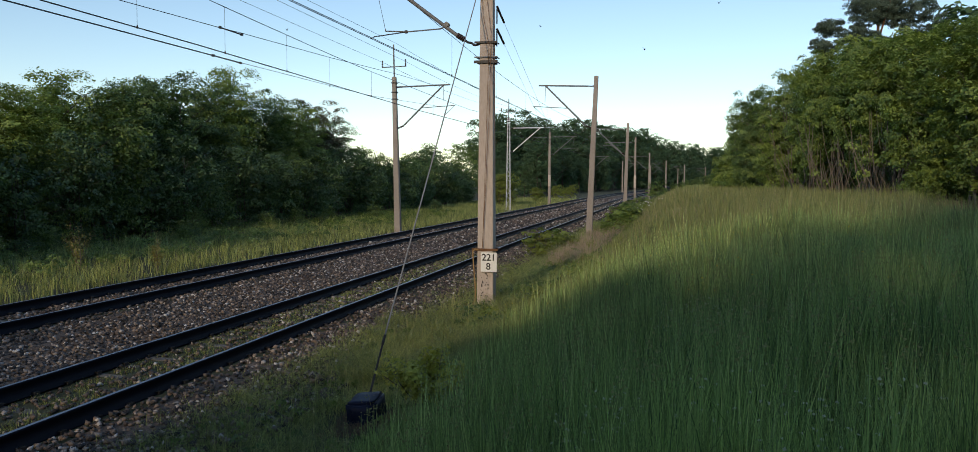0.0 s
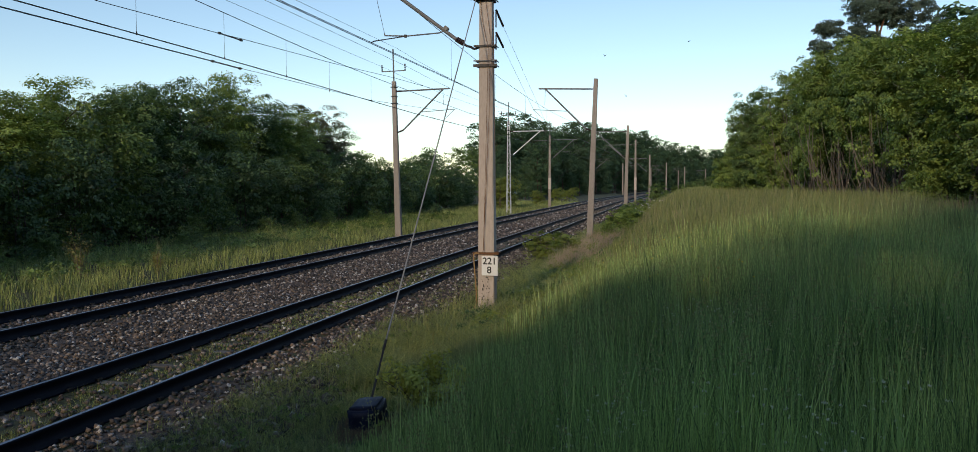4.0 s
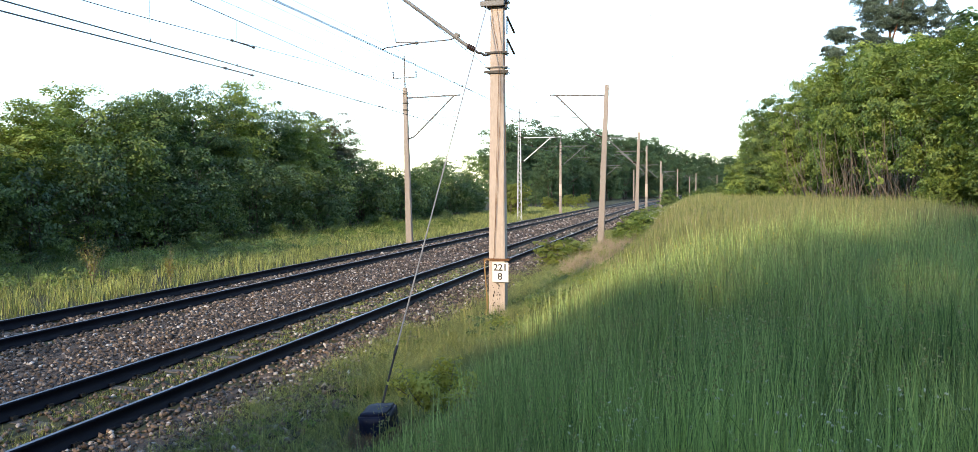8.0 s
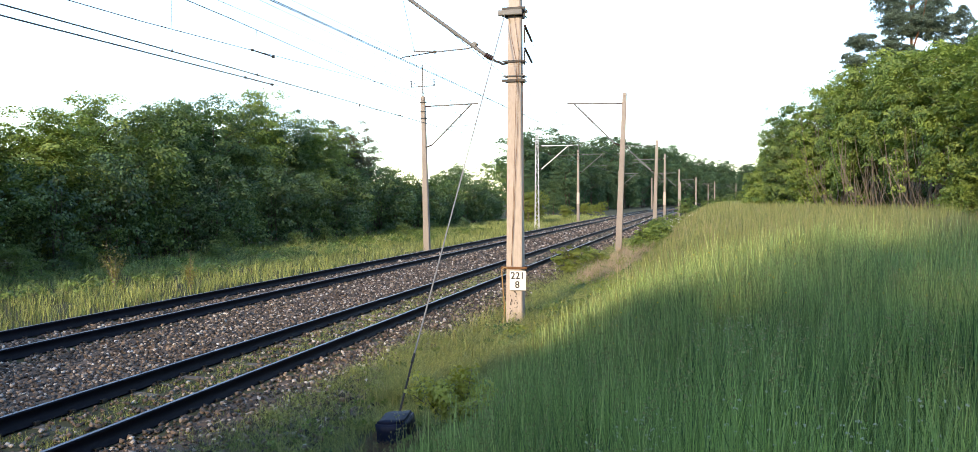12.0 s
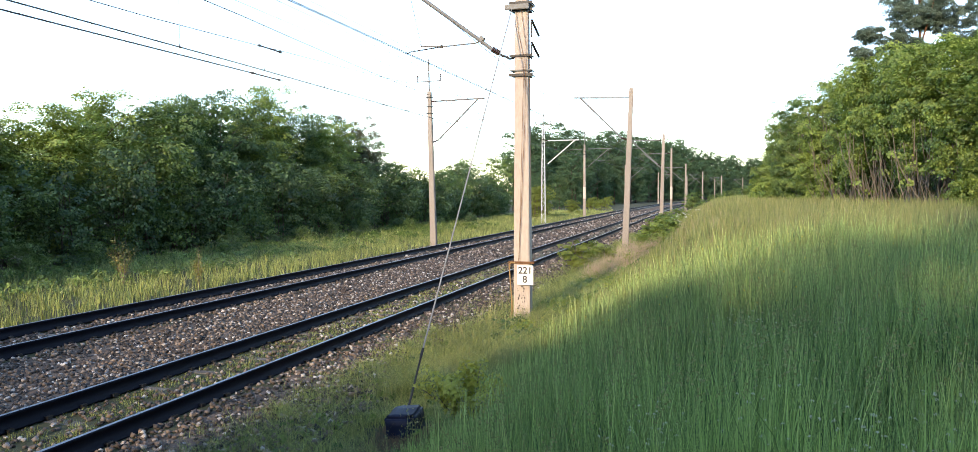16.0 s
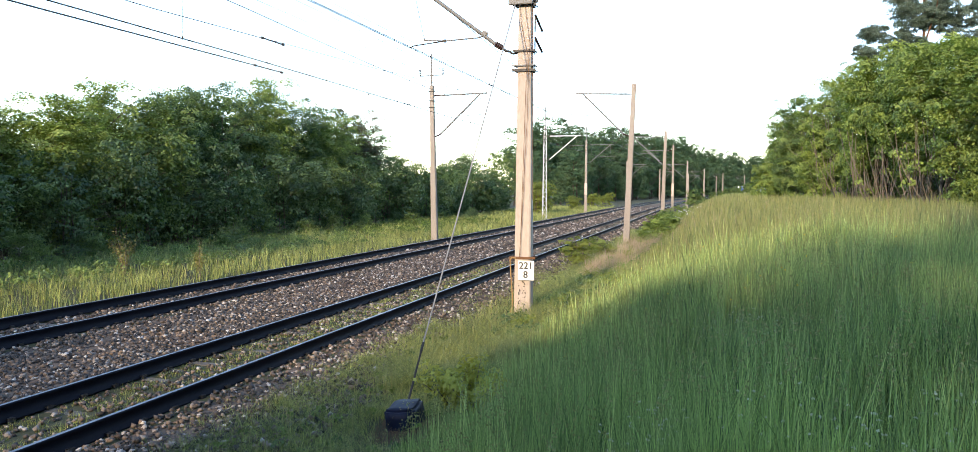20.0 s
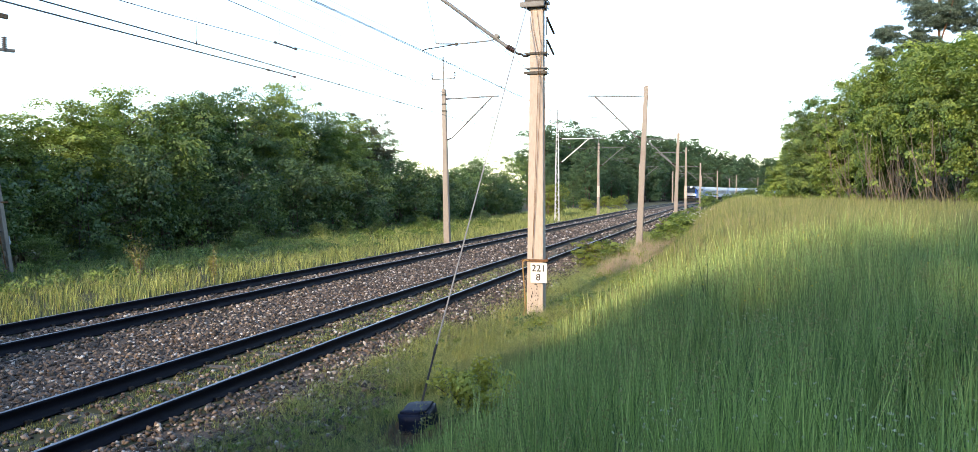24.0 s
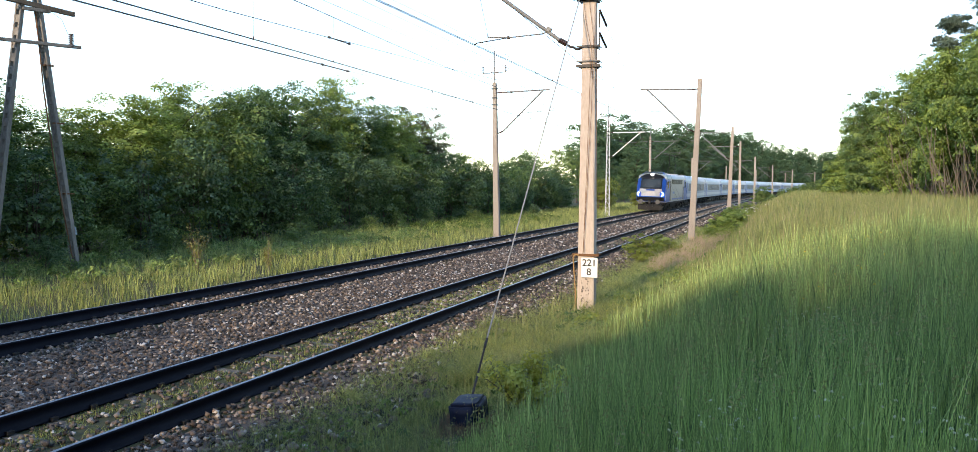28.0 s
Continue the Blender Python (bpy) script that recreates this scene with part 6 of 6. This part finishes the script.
        part("current_collector", bm, DARK_STEEL, t)
    bogie(t, 5.2, 2.9)
    bogie(t, -5.2, 2.9)
    bm = bmesh.new()
    box(bm, (2.3, 4.6, 0.55), (0, 0, 0.62), None, 0.06)
    part("underframe_box", bm, UNDER, t)
    return t


def coach():
    t = thing("passenger_coach", Matrix(), "pale blue passenger coach with a light roof and dark windows", "railway coach", "coaches of the train")
    walls, roof = shell(-13.0, 13.0, 1.42, 1.05, 3.35, 4.05)
    part("body", walls, COACH_BLUE, t)
    part("roof", roof, ROOF, t, smooth=True)
    for sx in (-1, 1):
        bm = bmesh.new()
        box(bm, (0.02, 25.9, 0.42), (sx * 1.425, 0, 1.55), None, 0.004)
        part("lower_band", bm, COACH_LIGHT, t)
        bm = bmesh.new()
        box(bm, (0.02, 25.9, 0.18), (sx * 1.412, 0, 3.24), None, 0.004)
        part("cornice_band", bm, COACH_LIGHT, t)
        for i in range(11):
            bm = bmesh.new()
            box(bm, (0.03, 1.5, 0.95), (sx * 1.422, -9.25 + i * 1.85, 2.55), None, 0.012)
            part("window", bm, COACH_GLASS, t)
        for y in (-11.9, 11.9):
            bm = bmesh.new()
            box(bm, (0.03, 0.85, 2.1), (sx * 1.424, y, 2.15), None, 0.012)
            d = part("door", bm, BLUE, t)
            bm = bmesh.new()
            box(bm, (0.03, 0.45, 0.8), (sx * 1.432, y, 2.7), None, 0.01)
            part("door_window", bm, COACH_GLASS, d)
    for y in (-9.5, 9.5):
        bogie(t, y, 2.5)
    for y in (-3.5, 0.2, 3.6):
        bm = bmesh.new()
        box(bm, (2.4, 2.4, 0.5), (0, y, 0.76), None, 0.05)
        part("equipment_box", bm, UNDER, t)
    for y in (-13.1, 13.1):
        bm = bmesh.new()
        box(bm, (1.6, 0.24, 2.4), (0, y, 2.3), None, 0.06)
        part("gangway", bm, BLACK_PAINT, t)
    for y in (-8, -3, 3, 8):
        bm = bmesh.new()
        box(bm, (1.2, 2.2, 0.12), (0, y, 4.06), None, 0.03)
        part("roof_unit", bm, ROOF, t)
    return t


TRAIN = [(locomotive(), 9.5)]
first = coach()
TRAIN.append((first, 19.6 + 13.2))
for i in range(1, 9):
    TRAIN.append((copy_thing(first, Matrix()), 19.6 + 13.2 + 26.4 * i))
FRONT_AT_END, SPEED = 82.0, 33.5


# ---------------------------------------------------------------- midges in the air before the eye
def midge():
    t = thing("midge", Matrix(), "tiny dark midge flying in the evening air", "insect", "midges in the air")
    bm = bmesh.new()
    bmesh.ops.create_icosphere(bm, subdivisions=1, radius=0.0017)
    for v in bm.verts:
        v.co.y *= 1.9
    part("body", bm, DARK_STEEL, t, smooth=True)
    for sx in (-1, 1):
        bm = bmesh.new()
        vs = [bm.verts.new(p) for p in ((0, 0.001, 0.0015), (sx * 0.004, 0.002, 0.003), (sx * 0.005, -0.001, 0.0035), (sx * 0.002, -0.002, 0.002))]
        bm.faces.new(vs)
        bmesh.ops.solidify(bm, geom=bm.faces[:], thickness=0.0003)
        part("wing", bm, surface("midge_wing", (0.10, 0.10, 0.10), (0.16, 0.16, 0.15), 0.5, fine=80, bump=0), t)
    return t


first_midge = midge()
MIDGES = [first_midge] + [copy_thing(first_midge, Matrix()) for _ in range(3)]
# for each midge: bearing to the left of the line, height angle and distance at the start and at three seconds
FLIGHTS = ((-3.0, 12.2, 1.9, 7.4, 8.1, 2.4), (27.6, 10.4, 2.2, 39.7, 9.3, 2.0), (2.0, 9.3, 1.7, 3.7, 5.3, 2.1), (9.5, 11.0, 2.4, -4.5, 9.5, 2.2))

def motions():
    for car, behind in TRAIN:
        rows = []
        for i in range(57):
            t = i * 0.5
            s = FRONT_AT_END + SPEED * (28.0 - t) + behind
            x, y, a = along_line(s, FAR_D)
            rows.append((t, pose(float(x), float(y), FAR_UP + CANT / 2, 0, 0, 180 - math.degrees(float(a))) @ pose(0, 0, 0, 0, -math.degrees(CANT / GAUGE), 0)))
        walk(car, rows)
    wander = np.random.default_rng(160)
    for bug, (a0, e0, r0, a1, e1, r1) in zip(MIDGES, FLIGHTS):
        rows = []
        sway = wander.uniform(0, 6, 4)
        for i in range(57):
            t = i * 0.5
            k = t / 3.0
            # they drift about until the seventh second, then away over the wood
            gone = max(0.0, t - 6.5)
            bearing = radians(a0 + (a1 - a0) * (0.5 - 0.5 * math.cos(math.pi * k)) - gone * 1.5)
            height = radians(e0 + (e1 - e0) * (0.5 - 0.5 * math.cos(math.pi * k)) + gone * 2.0)
            dist = r0 + (r1 - r0) * (0.5 - 0.5 * math.cos(math.pi * k)) + gone * 1.2
            rows.append((t, pose(-math.sin(bearing) * math.cos(height) * dist, math.cos(bearing) * math.cos(height) * dist, 2.8 + math.sin(height) * dist, 0, 0, 40 * math.sin(t + sway[0]))))
        walk(bug, rows)


motions()
